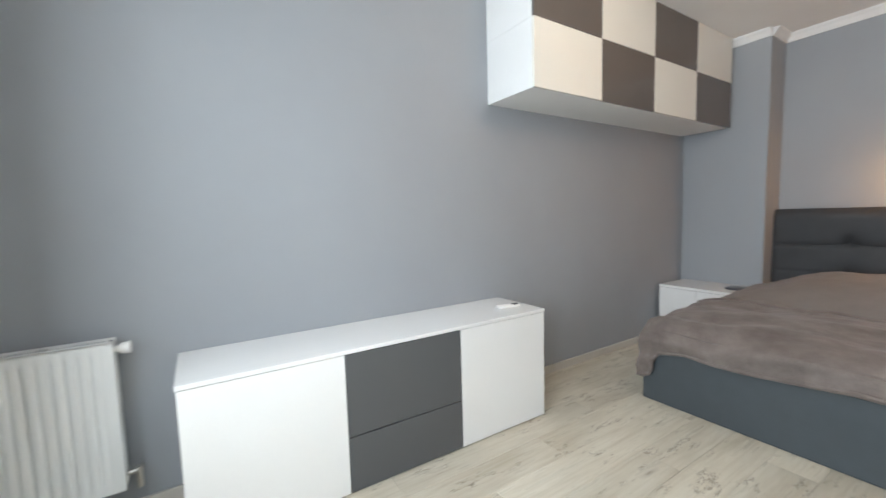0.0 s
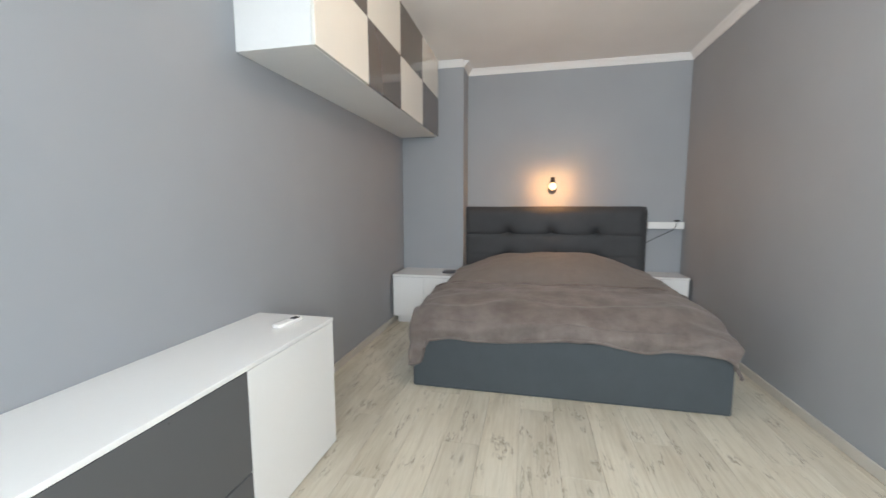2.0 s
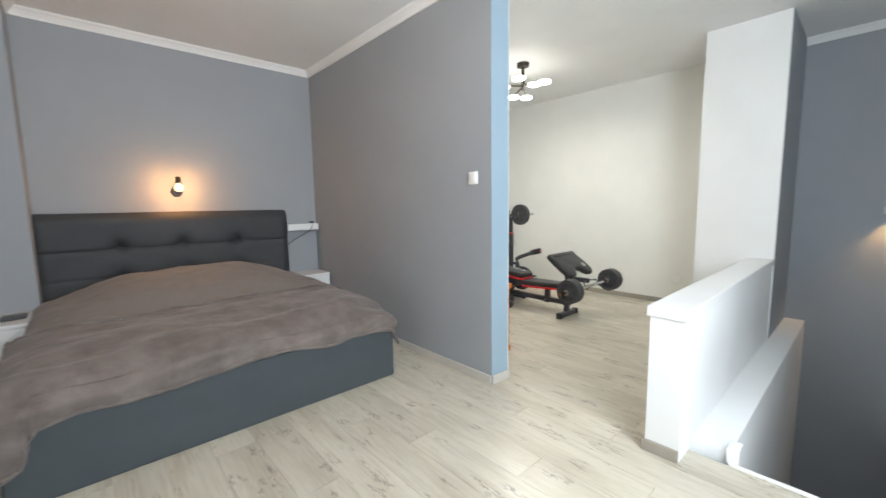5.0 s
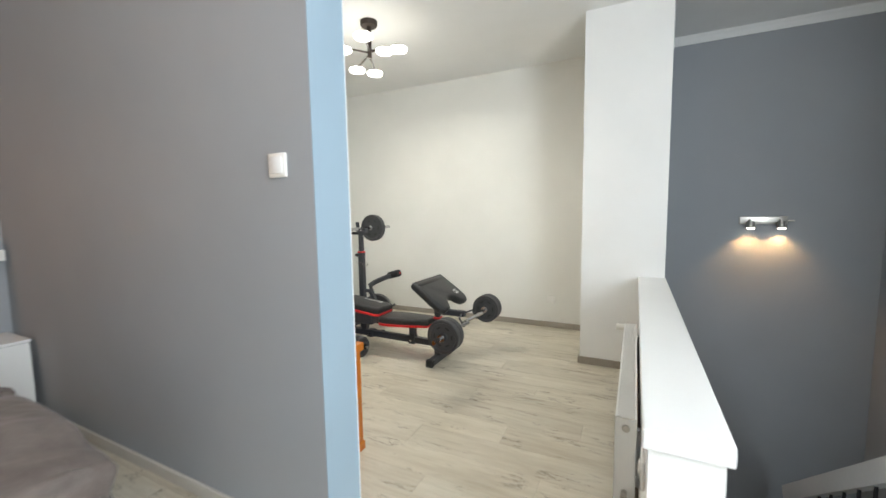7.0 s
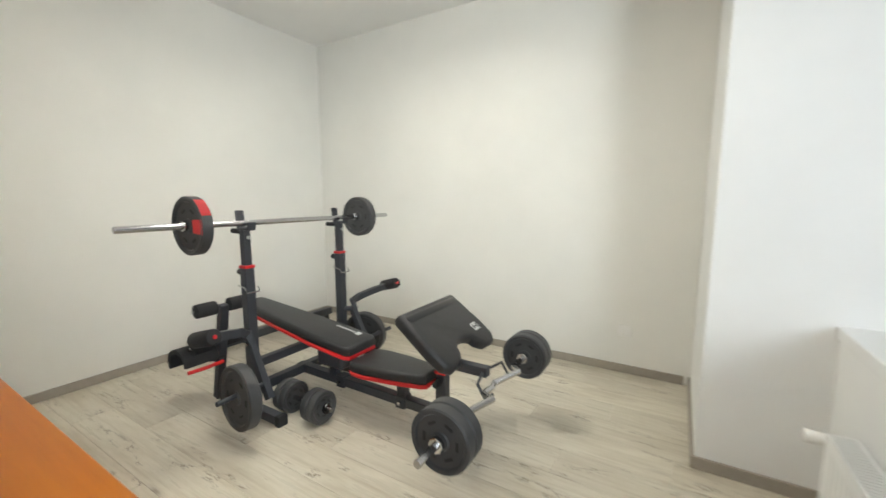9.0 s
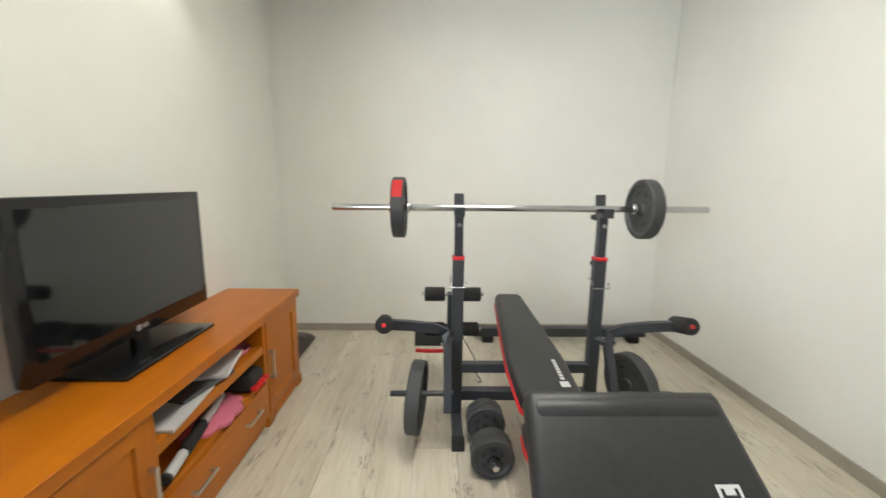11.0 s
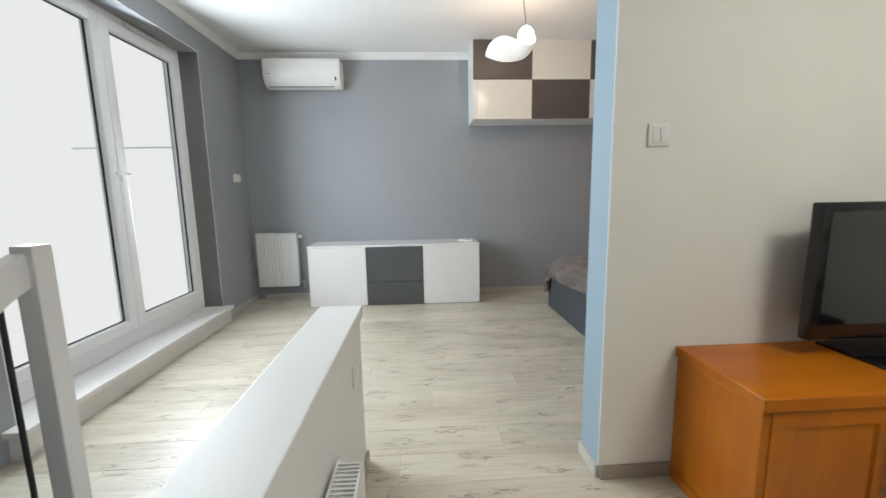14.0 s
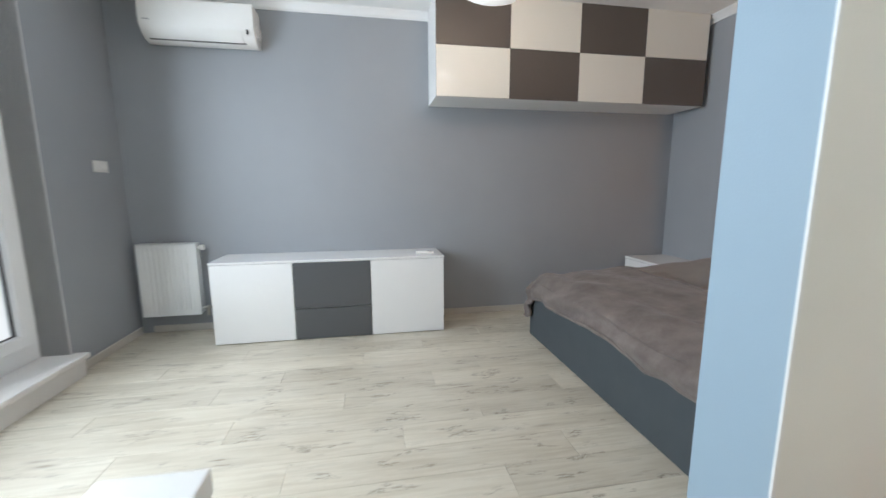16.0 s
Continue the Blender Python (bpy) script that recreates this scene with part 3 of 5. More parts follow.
def throw(u, v):
    # u from the fold towards the foot, v across from the partition side
    y = -2.64 + 2.13 * v
    fl = min(1.0, max(0.0, (v - 0.893) / 0.03))
    long = 0.905 + 0.014 * math.sin(v * 9 + 0.6) + 0.012 * math.sin(v * 19 + 2) + 0.03 * max(0.0, v - 0.5) + 0.115 * fl * fl * (3 - 2 * fl) + 0.05 * max(0.0, (0.08 - v) / 0.08)
    x = 3.29 + 0.03 * math.sin(v * 5 + 0.5) * (1 - u) - long * u
    top = 0.560 + 0.016 * noise.noise(Vector((x * 3.0, y * 2.2, 1.7))) + 0.022 * noise.noise(Vector((x * 5 + y * 1.5, y * 1.6 - x, 7.7)))
    top -= 0.040 * max(0.0, (3.0 - x) / 0.48) ** 1.5 + 0.030 * min(1.0, max(0.0, (2.66 - x) / 0.155)) ** 2
    top += 0.007 * math.exp(-((x - 2.66) / 0.16) ** 2) * math.sin((x - 2.5) * 27 + y * 2.2 + 5.5 * noise.noise(Vector((y * 1.8, 2.0, 0))))
    top -= 0.042 * max(0.0, 1 - max(0.0, min(y + 2.50, -0.628 - y)) / 0.26) ** 2
    p = drape(x, y, 2.500, -2.50, -0.628, top)
    w = min(1.0, max(0.0, 0.53 - p.z) / 0.10)
    p += Vector((-0.013, 0, 0.006)) * w * math.sin(y * 6 + p.z * 48 + 2.5 * noise.noise(Vector((y * 2.5, 0, 4))))
    p.x -= 0.010 * w * max(0.0, (u - 0.93) / 0.07) * (1.0 + 0.8 * math.sin(y * 11 + 1.0))
    p.z += 0.010 * noise.noise(Vector((x * 7 - y * 2, y * 5 + x * 3, 5.0))) + 0.003 * noise.noise(Vector((x * 28, y * 20, 9.0)))
    return p


blanket = solid("throw_blanket", grid(80, 150, throw, 0.014), THROW, "taupe plush throw rumpled over the foot of the bed", "blanket", smooth=True)
for u, r in ((0.995, 0.011), (0.012, 0.009)):
    part("hem", pipe([throw(u, k / 150) + Vector((0, 0, 0.004)) for k in range(151)], r, 8), THROW, blanket, "thick rolled hem", True)

# night cabinets
ns = thing("nightstand", 3.98, -0.34, 0, "low white nightstand with two doors on a recessed plinth", "nightstand")
part("body", box(3.775, 4.20, -0.66, -0.03, 0.085, 0.49, 0.002), SATINW, ns)
part("top", box(3.752, 4.203, -0.664, -0.026, 0.492, 0.515, 0.003), GLOSSW, ns)
part("plinth", box(3.85, 4.18, -0.64, -0.05, 0.0, 0.085), SATINW, ns)
part("door", box(3.756, 3.774, -0.344, -0.030, 0.088, 0.489, 0.002), GLOSSW, ns)
part("door", box(3.756, 3.774, -0.660, -0.348, 0.088, 0.489, 0.002), GLOSSW, ns)
ns2 = thing("nightstand", 4.35, -2.69, 0, "small white nightstand between the bed and the partition", "nightstand")
part("body", box(4.19, 4.505, -2.86, -2.525, 0.02, 0.485, 0.002), SATINW, ns2)
part("top", box(4.165, 4.507, -2.868, -2.52, 0.487, 0.505, 0.003), GLOSSW, ns2)
part("door", box(4.168, 4.188, -2.86, -2.525, 0.03, 0.485, 0.002), GLOSSW, ns2)
tray = solid("trinket_tray", slab(rounded(3.90, 4.05, -0.62, -0.50, 0.03), 0.5155, 0.530, 0.004, 2), plain("dark_tray", (0.06, 0.06, 0.07), 0.4), "small dark oval tray on the nightstand", "tray", smooth=True)
shelf = thing("wall_shelf", 4.46, -2.715, 0.95, "slim white shelf ledge on the wall beside the headboard", "shelf")
part("board", box(4.40, 4.508, -2.868, -2.535, 0.962, 1.031, 0.003), GLOSSW, shelf)
bm = pipe([(4.42, -2.80, 1.036), (4.393, -2.80, 1.02), (4.393, -2.77, 0.955), (4.47, -2.64, 0.87), (4.49, -2.53, 0.80)], 0.0035, 6)
box(4.42, 4.46, -2.83, -2.79, 1.0315, 1.052, 0.004, bm=bm)
solid("phone_charger", bm, RUBBER, "black charger plug with a trailing cable on the shelf", "charger", smooth=True)

# wall lamp with a bare bulb over the headboard
wl = thing("wall_lamp", 4.45, -1.59, 1.365, "black wall lamp with a bare glowing bulb over the headboard", "lamp")
part("wall_plate", lathe([(0.002, 0), (0.042, 0), (0.045, 0.006), (0.040, 0.018), (0.004, 0.02)], 24, None, Matrix.Translation((4.508, -1.59, 1.365)) @ Matrix.Rotation(radians(-90), 4, "Y")), BRONZE, wl, "", True)
part("arm", pipe([(4.49, -1.59, 1.365), (4.44, -1.59, 1.36), (4.405, -1.59, 1.385), (4.40, -1.59, 1.435), (4.40, -1.59, 1.465)], 0.007), BRONZE, wl, "", True)
part("socket", lathe([(0.006, 0.055), (0.020, 0.05), (0.022, 0.0), (0.02, -0.005)], 20, None, pose(4.385, -1.59, 1.44)), BRONZE, wl, "black lamp socket", True)
ob = part("bulb", lathe([(0.012, 0.03), (0.016, 0.018), (0.032, 0.0), (0.036, -0.018), (0.028, -0.04), (0.012, -0.050), (0.002, -0.052)], 24, None, pose(4.385, -1.59, 1.413)), BULB, wl, "glowing warm bulb", True)
ob.visible_shadow = False

# pendant with a folded leaf shade
pl = thing("pendant_lamp", 1.93, -1.42, 2.2, "white leaf-shaped pendant lamp glowing under the ceiling", "lamp")
part("canopy", lathe([(0.05, ZC), (0.05, ZC - 0.02), (0.044, ZC - 0.028), (0.006, ZC - 0.03)], 24, None, pose(1.97, -1.44, 0)), NICKEL, pl, "", True)
part("cord", rod((2.0, -1.44, 2.385), (1.97, -1.44, ZC - 0.02), 0.0025, seg=6), RUBBER, pl)


def leaf(u, v):
    # a tilted bowl with a wavy rim, low on one side and swept up on the other
    a, r = 2 * math.pi * u, 0.03 + 0.97 * v
    px, py = (0.205 - 0.035 * math.cos(a)) * r * math.cos(a), 0.15 * r * math.sin(a)
    pz = (0.13 - 0.07 * max(0.0, math.cos(a + 0.5))) * r * r + 0.035 * r * r * math.sin(3 * a + 2.3)
    lift = 0.015 * max(0.0, math.cos(a - 0.3)) * r ** 3
    sway = -0.03 * max(0.0, math.cos(a)) * r ** 4
    t = radians(-14)
    return (1.945 + sway + px * math.cos(t) + pz * math.sin(t) * 0.6, -1.44 + py, 2.152 + lift + pz * math.cos(t) - px * math.sin(t))


ob = part("shade", grid(56, 14, leaf, 0.004), SHADEM, pl, "folded white glowing shade", True)
ob.visible_shadow = False
ob = part("bulb", lathe([(0.012, 0.055), (0.030, 0.045), (0.054, 0.016), (0.062, -0.02), (0.052, -0.055), (0.030, -0.077), (0.004, -0.084)], 24, None, pose(2.0, -1.44, 2.335)), BULBW, pl, "glowing bulb", True)
ob.visible_shadow = False

# air conditioner
ac = thing("air_conditioner", 0.0, -0.1, 2.29, "white split air conditioner under the ceiling", "air conditioner")


def extrude_x(profile, x0, x1, bev=0.0):
    """A body with the (y, z) outline between x0 and x1."""
    b = bmesh.new()
    f = b.faces.new([b.verts.new((x0, y, z)) for y, z in profile])
    ex = bmesh.ops.extrude_face_region(b, geom=[f])
    bmesh.ops.translate(b, verts=[v for v in ex["geom"] if isinstance(v, bmesh.types.BMVert)], vec=(x1 - x0, 0, 0))
    if bev:
        es = [e for e in b.edges if abs(e.verts[0].co.x - e.verts[1].co.x) < 1e-6]
        bmesh.ops.bevel(b, geom=es, offset=bev, segments=3, profile=0.5, affect="EDGES")
    return b


prof = [(-0.002, 2.30), (-0.06, 2.285), (-0.12, 2.30), (-0.165, 2.335), (-0.195, 2.39), (-0.20, 2.46), (-0.197, 2.556), (-0.19, 2.564), (-0.002, 2.564)]
part("body", extrude_x(prof, -0.392, 0.388, 0.006), SOCKET, ac, "", True)
part("flap", extrude_x([(-0.128, 2.303), (-0.170, 2.338), (-0.192, 2.376), (-0.198, 2.374), (-0.176, 2.332), (-0.132, 2.298)], -0.35, 0.30, 0.001), SOCKET, ac, "white air flap", True)
part("outlet_gap", extrude_x([(-0.125, 2.3045), (-0.132, 2.3105), (-0.1395, 2.3025), (-0.133, 2.2965)], -0.35, 0.31), RUBBER, ac, "dark outlet slot")
part("display", box(0.335, 0.35, -0.199, -0.19, 2.35, 2.385, 0.003), BLACKP, ac, "small dark display")
part("mark", box(-0.36, -0.315, -0.2015, -0.199, 2.412, 2.418), plain("grey_print", (0.35, 0.35, 0.36), 0.5), ac)
part("pipe_cover", box(0.388, 0.403, -0.12, -0.03, 2.36, 2.44, 0.004), SOCKET, ac)


def panel_radiator(name, x0, x1, z0, z1, label, far=False):
    """Profiled front panel with grille, side covers and a thermostat; stands off the wall y = 0."""
    r = thing(name, (x0 + x1) / 2, -0.06, z0, label, "radiator")
    n = int((x1 - x0) / 0.035)
    bm = bmesh.new()
    rows = []
    for i in range(n * 6 + 1):
        x = x0 + (x1 - x0) * i / (n * 6)
        g = abs(math.sin(math.pi * i / 6))
        inset = 0.012 * (1 - g) ** 1.5 if 6 < i < n * 6 - 6 else 0
        rows.append([bm.verts.new((x, -0.104 + inset * k, z)) for z, k in ((z0, 0), (z0 + 0.03, 0), (z0 + 0.06, 1), (z1 - 0.06, 1), (z1 - 0.03, 0), (z1, 0))])
    for p, q in zip(rows, rows[1:]):
        for k in range(5):
            bm.faces.new((p[k], q[k], q[k + 1], p[k + 1]))
    bmesh.ops.recalc_face_normals(bm, faces=bm.faces)
    bmesh.ops.solidify(bm, geom=bm.faces[:], thickness=0.004)
    part("front_panel", bm, ENAMEL, r, "ribbed white front", True)
    part("back_panel", box(x0 + 0.01, x1 - 0.01, -0.045, -0.03, z0 + 0.01, z1 - 0.02, 0.004), ENAMEL, r)
    for xs in (x0, x1 - 0.003):
        part("side_cover", box(xs, xs + 0.003, -0.102, -0.03, z0 + 0.012, z1, 0.001), ENAMEL, r)
    bm = box(x0, x1, -0.104, -0.098, z1 - 0.004, z1 + 0.004)
    box(x0, x1, -0.036, -0.03, z1 - 0.004, z1 + 0.004, bm=bm)
    for k in range(int((x1 - x0) / 0.016)):
        box(x0 + 0.016 * k, x0 + 0.016 * k + 0.007, -0.098, -0.036, z1 - 0.002, z1 + 0.003, bm=bm)
    part("grille", bm, ENAMEL, r, "slotted top grille")
    for xs in (x0 + 0.06, x1 - 0.06):
        part("bracket", box(xs - 0.012, xs + 0.012, -0.032, -0.001, z0 + 0.05, z1 - 0.06), ENAMEL, r)
    if far:
        # knob at the other end, pointing into the room
        bm = rod((x0 - 0.02, -0.067, z1 - 0.03), (x0, -0.067, z1 - 0.03), 0.012)
        rod((x0 - 0.02, -0.055, z1 - 0.03), (x0 - 0.02, -0.09, z1 - 0.03), 0.012, bm=bm)
        rod((x0 - 0.02, -0.09, z1 - 0.03), (x0 - 0.02, -0.155, z1 - 0.03), 0.020, 0.023, 20, bm, 0.004)
        part("end_plug", rod((x1, -0.067, z1 - 0.035), (x1 + 0.010, -0.067, z1 - 0.035), 0.014, seg=18, bev=0.003), NICKEL, r, "round vent plug", True)
    else:
        bm = rod((x1, -0.067, z1 - 0.035), (x1 + 0.015, -0.067, z1 - 0.035), 0.012)
        rod((x1 + 0.015, -0.067, z1 - 0.035), (x1 + 0.05, -0.067, z1 - 0.035), 0.020, 0.024, 20, bm, 0.004)
    part("thermostat", bm, SOCKET, r, "white thermostat knob", True)
    bm = rod((x1, -0.067, z0 + 0.05), (x1 + 0.04, -0.067, z0 + 0.05), 0.010)
    rod((x1 + 0.04, -0.067, z0 + 0.065), (x1 + 0.04, -0.067, z0 - 0.02), 0.011, bm=bm)
    rod((x1 + 0.04, -0.067, z0 + 0.035), (x1 + 0.04, -0.001, z0 + 0.035), 0.008, bm=bm)
    part("valve", bm, NICKEL, r, "nickel valve and pipe", True)
    return r


panel_radiator("radiator", -0.64, -0.20, 0.165, 0.762, "white ribbed panel radiator on the grey wall")
rad2 = panel_radiator("radiator", 0.0, 1.33, 0.10, 0.44, "long white panel radiator on the half wall", True)
rad2.matrix_basis = pose(0.966, -4.135, 0.10, 0, 0, 90)


def switch(x, y, z, face, keys, label, category="switch", name="light_switch"):
    """A framed plate on a wall; face is the way it looks along y or x."""
    s = thing(name, x, y, z, label, category)
    q = Matrix.Translation((x, y, z)) @ Matrix.Rotation(radians(face), 4, "Z")
    part("frame", box(-0.041, 0.041, -0.010, 0.0, -0.041, 0.041, 0.005, 3, None, q), SOCKET, s, "", True)
    w = 0.056 / keys
    for k in range(keys):
        part("rocker", box(-0.028 + w * k + 0.001, -0.028 + w * (k + 1) - 0.001, -0.0155, -0.010, -0.028, 0.028, 0.003, 2, None, q), GLOSSW, s, "", True)
    return s


def outlet(x, y, z, face, count, label):
    s = thing("wall_socket", x, y, z, label, "socket")
    q = Matrix.Translation((x, y, z)) @ Matrix.Rotation(radians(face), 4, "Z")
    part("frame", box(-0.041 - 0.0355 * (count - 1), 0.041 + 0.0355 * (count - 1), -0.010, 0.0, -0.041, 0.041, 0.004, 2, None, q), SOCKET, s, "", True)
    for k in range(count):
        cx = (k - (count - 1) / 2) * 0.071
        part("insert", lathe([(0.0215, 0.0), (0.0215, -0.004), (0.019, -0.0045), (0.018, 0.004), (0.001, 0.005)], 24, None, q @ Matrix.Translation((cx, -0.0115, 0)) @ Matrix.Rotation(radians(-90), 4, "X")), SOCKET, s, "", True)
        for dx in (-0.0095, 0.0095):
            part("hole", lathe([(0.0025, 0.0), (0.0025, 0.002), (0.001, 0.0025)], 10, None, q @ Matrix.Translation((cx + dx, -0.0075, 0)) @ Matrix.Rotation(radians(90), 4, "X")), RUBBER, s)
    return s


switch(2.051, YP, 1.383, 180, 1, "white light switch on the grey partition")
switch(2.064, YQ, 1.378, 0, 2, "white double light switch on the cream partition")
outlet(XW, -0.265, 1.365, 90, 2, "white double wall plate beside the balcony window")
outlet(1.73, YF, 0.296, 180, 1, "white wall socket near the floor of the gym wall")
outlet(0.92, -3.076, 0.508, 90, 1, "white wall socket on the half wall")
rm = thing("remote_control", 1.66, -0.268, 0.65, "white remote control with a dark window on the sideboard", "remote control")
q = pose(1.66, -0.268, 0.65, 0, 0, -10)
part("case", box(-0.075, 0.075, -0.022, 0.022, 0.0005, 0.017, 0.005, 3, None, q), SOCKET, rm, "", True)
part("display", box(0.025, 0.065, -0.016, 0.016, 0.017, 0.0178, 0, 2, None, q), BLACKP, rm, "dark display window")

# ---- stairs: newel, handrail, spot lamp ----
bal = thing("stair_railing", -0.18, -3.5, LOW, "white wooden stair railing with black steel balusters", "railing")
part("newel_post", box(-0.196, -0.121, -3.115, -3.04, -0.30, 1.03, 0.005), NEWEL, bal, "square white newel post")
part("handrail", pipe([(-0.168, -3.10, 0.955), (-0.168, -3.22, 0.90), (-0.168, -3.45, 0.74), (-0.168, -5.70, -1.04)], 0, flat=(0.052, 0.11)), NEWEL, bal, "sloping white handrail")
for k in range(17):
    y = -3.20 - 0.15 * k
    zt = 0.92 - 0.79 * (-3.20 - y) - 0.03
    part("baluster", rod((-0.168, y, zt), (-0.168, y, zt - 0.98), 0.0085, seg=10), RUBBER, bal)
part("stringer", pipe([(-0.16, -3.06, -0.14), (-0.16, -5.75, -2.27)], 0, flat=(0.04, 0.24)), NEWEL, bal)
sl = thing("wall_spotlight", 0.0, -5.97, 1.12, "brushed nickel wall lamp with two lit spots above the stairs", "lamp")
part("wall_plate", box(-0.14, 0.18, -5.995, YF + 0.0005, 1.075, 1.14, 0.006, 3), NICKEL, sl, "", True)
for x in (-0.09, 0.11):
    sp = part("spot_head", lathe([(0.008, 0.06), (0.026, 0.055), (0.030, 0.0), (0.026, 0.002), (0.02, 0.01)], 24, None, pose(x, -5.94, 1.045, 12)), NICKEL, sl, "", True)
    part("lens", lathe([(0.0255, 0.0), (0.0255, 0.004), (0.003, 0.004)], 20, None, pose(x, -5.941, 1.0415, 12)), BULBW, sp, "lit lens")
    part("arm", rod((x, -5.955, 1.10), (x, -5.997, 1.11), 0.008), NICKEL, sl)
part("end_knob", rod((-0.14, -5.985, 1.105), (-0.18, -5.985, 1.105), 0.006), NICKEL, sl)
sl2 = thing("wall_spotlight", 3.33, -3.09, 2.05, "dark bronze wall lamp lighting the cream partition", "lamp")
part("wall_plate", box(3.215, 3.445, YQ - 0.03, YQ - 0.0005, 2.085, 2.175, 0.02, 3), BRONZE, sl2, "", True)
part("arm", rod((3.41, YQ - 0.02, 2.15), (3.43, YQ - 0.07, 2.22), 0.008), BRONZE, sl2)
part("arm", rod((3.25, YQ - 0.02, 2.15), (3.23, YQ - 0.07, 2.22), 0.008), BRONZE, sl2)
for x in (3.44, 3.22):
    ob = part("glass_shade", lathe([(0.012, -0.02), (0.03, -0.01), (0.042, 0.03), (0.047, 0.09), (0.043, 0.09), (0.038, 0.032), (0.02, 0.0)], 24, None, pose(x, YQ - 0.08, 2.235)), SHADEM, sl2, "small lit glass shade", True)
    ob.visible_shadow = False

# ---- gym ceiling lamp ----
cl = thing("ceiling_lamp", 2.83, -4.49, 2.36, "dark bronze ceiling lamp with six glowing discs", "ceiling lamp")
part("canopy", lathe([(0.003, 2.632), (0.06, 2.634), (0.064, 2.64), (0.064, ZC - 0.0005), (0.003, ZC - 0.0005)], 32, None, pose(2.83, -4.49, 0)), BRONZE, cl, "", True)
part("stem", rod((2.83, -4.49, 2.40), (2.83, -4.49, 2.635), 0.016), BRONZE, cl)
for dx, dy, z in ((2.69, -4.23, 2.44), (2.95, -4.32, 2.43), (2.70, -4.50, 2.435), (2.60, -4.54, 2.445), (3.10, -4.68, 2.42), (3.0, -4.79, 2.41)):
    part("arm", rod((2.83, -4.49, z + 0.012), (dx, dy, z + 0.012), 0.007, seg=8), BRONZE, cl)
    d = part("disc_housing", lathe([(0.004, 0.02), (0.05, 0.018), (0.058, 0.008), (0.058, 0.004)], 28, None, pose(dx, dy, z)), BRONZE, cl, "", True)
    part("disc", lathe([(0.064, 0.006), (0.067, -0.004), (0.060, -0.016), (0.002, -0.019)], 28, None, pose(dx, dy, z)), LEDM, d, "glowing white disc", True)

# ---- television and its cabinet ----
CX0, CX1, CY0, CY1, CH = 2.196, 3.80, -3.466, -3.068, 0.566
tc = thing("tv_cabinet", 3.03, -3.28, 0, "orange-stained wooden television cabinet with open middle shelves", "cabinet")
part("top", box(CX0 - 0.012, CX1 + 0.012, CY0 - 0.012, CY1, CH - 0.042, CH, 0.004), WOODT, tc, "thick wooden top")
for x0, x1 in ((CX0, CX0 + 0.03), (2.632, 2.657), (3.36, 3.385), (CX1 - 0.03, CX1)):
    part("upright", box(x0, x1, CY0 + 0.004, CY1, 0.045, CH - 0.042, 0.002), WOODV, tc)
part("back", box(CX0 + 0.03, CX1 - 0.03, CY1 - 0.015, CY1, 0.045, CH - 0.042), WOODT, tc)
part("shelf", box(2.657, 3.36, CY0 + 0.03, CY1 - 0.015, 0.385, 0.408, 0.002), WOODT, tc)
part("shelf_lip", box(2.657, 3.36, CY0 + 0.008, CY0 + 0.03, 0.372, 0.412, 0.002), WOODT, tc)
part("shelf", box(2.657, 3.36, CY0 + 0.01, CY1 - 0.015, 0.228, 0.246, 0.002), WOODT, tc)
part("bottom", box(CX0 + 0.03, CX1 - 0.03, CY0 + 0.01, CY1, 0.045, 0.062), WOODT, tc)
for x0, x1 in ((CX0 - 0.006, CX0 + 0.448), (CX0 + 0.452, CX1 - 0.452), (CX1 - 0.448, CX1 + 0.006)):
    inset = 0.012 if x0 > CX0 and x1 < CX1 else 0.0
    part("plinth", box(x0, x1, CY0 - 0.004 + inset, CY1, 0.012, 0.045, 0.003), WOODT, tc)
for x in (CX0 + 0.03, CX0 + 0.42, CX1 - 0.42, CX1 - 0.03):
    part("foot", box(x - 0.035, x + 0.035, CY0 - 0.006, CY1, 0.0, 0.012, 0.002), WOODT, tc)


def panel_door(x0, x1, z0, z1, y):
    """Frame-and-panel front of one piece: the field is sunk behind the frame."""
    bm = box(x0, x1, y, y + 0.02, z0, z1)
    front = min(bm.faces, key=lambda f: f.calc_center_median().y)
    bmesh.ops.inset_region(bm, faces=[front], thickness=0.055, use_even_offset=True)
    bmesh.ops.inset_region(bm, faces=[front], thickness=0.004, depth=-0.010, use_even_offset=True)
    return bm


def bow(a, b_, out):
    """A flat bar handle on two feet, standing out along -y."""
    a, b_ = Vector(a), Vector(b_)
    d = (b_ - a).normalized()
    o = Vector((0, -out, 0))
    bm = beam(a + o - d * 0.008, b_ + o + d * 0.008, 0.014, 0.006, bev=0.002, up=(0, 1, 0))
    for p in (a, b_):
        beam(p, p + o, 0.012, 0.012, bm=bm, bev=0.001)
    return bm


for x0, x1, hx in ((CX0 + 0.028, 2.630, 2.612), (3.387, CX1 - 0.028, 3.405)):
    d = part("door", panel_door(x0, x1, 0.05, CH - 0.046, CY0), WOODV, tc, "panelled wooden door")
    part("handle", bow((hx, CY0, 0.235), (hx, CY0, 0.365), 0.022), NICKEL, d, "brushed bar handle")
d = part("drawer", box(2.66, 3.357, CY0, CY0 + 0.02, 0.052, 0.224, 0.002), WOODT, tc, "wide wooden drawer")
for hx in (2.83, 3.20):
    part("handle", bow((hx - 0.055, CY0, 0.145), (hx + 0.055, CY0, 0.145), 0.022), NICKEL, d, "brushed bar handle")

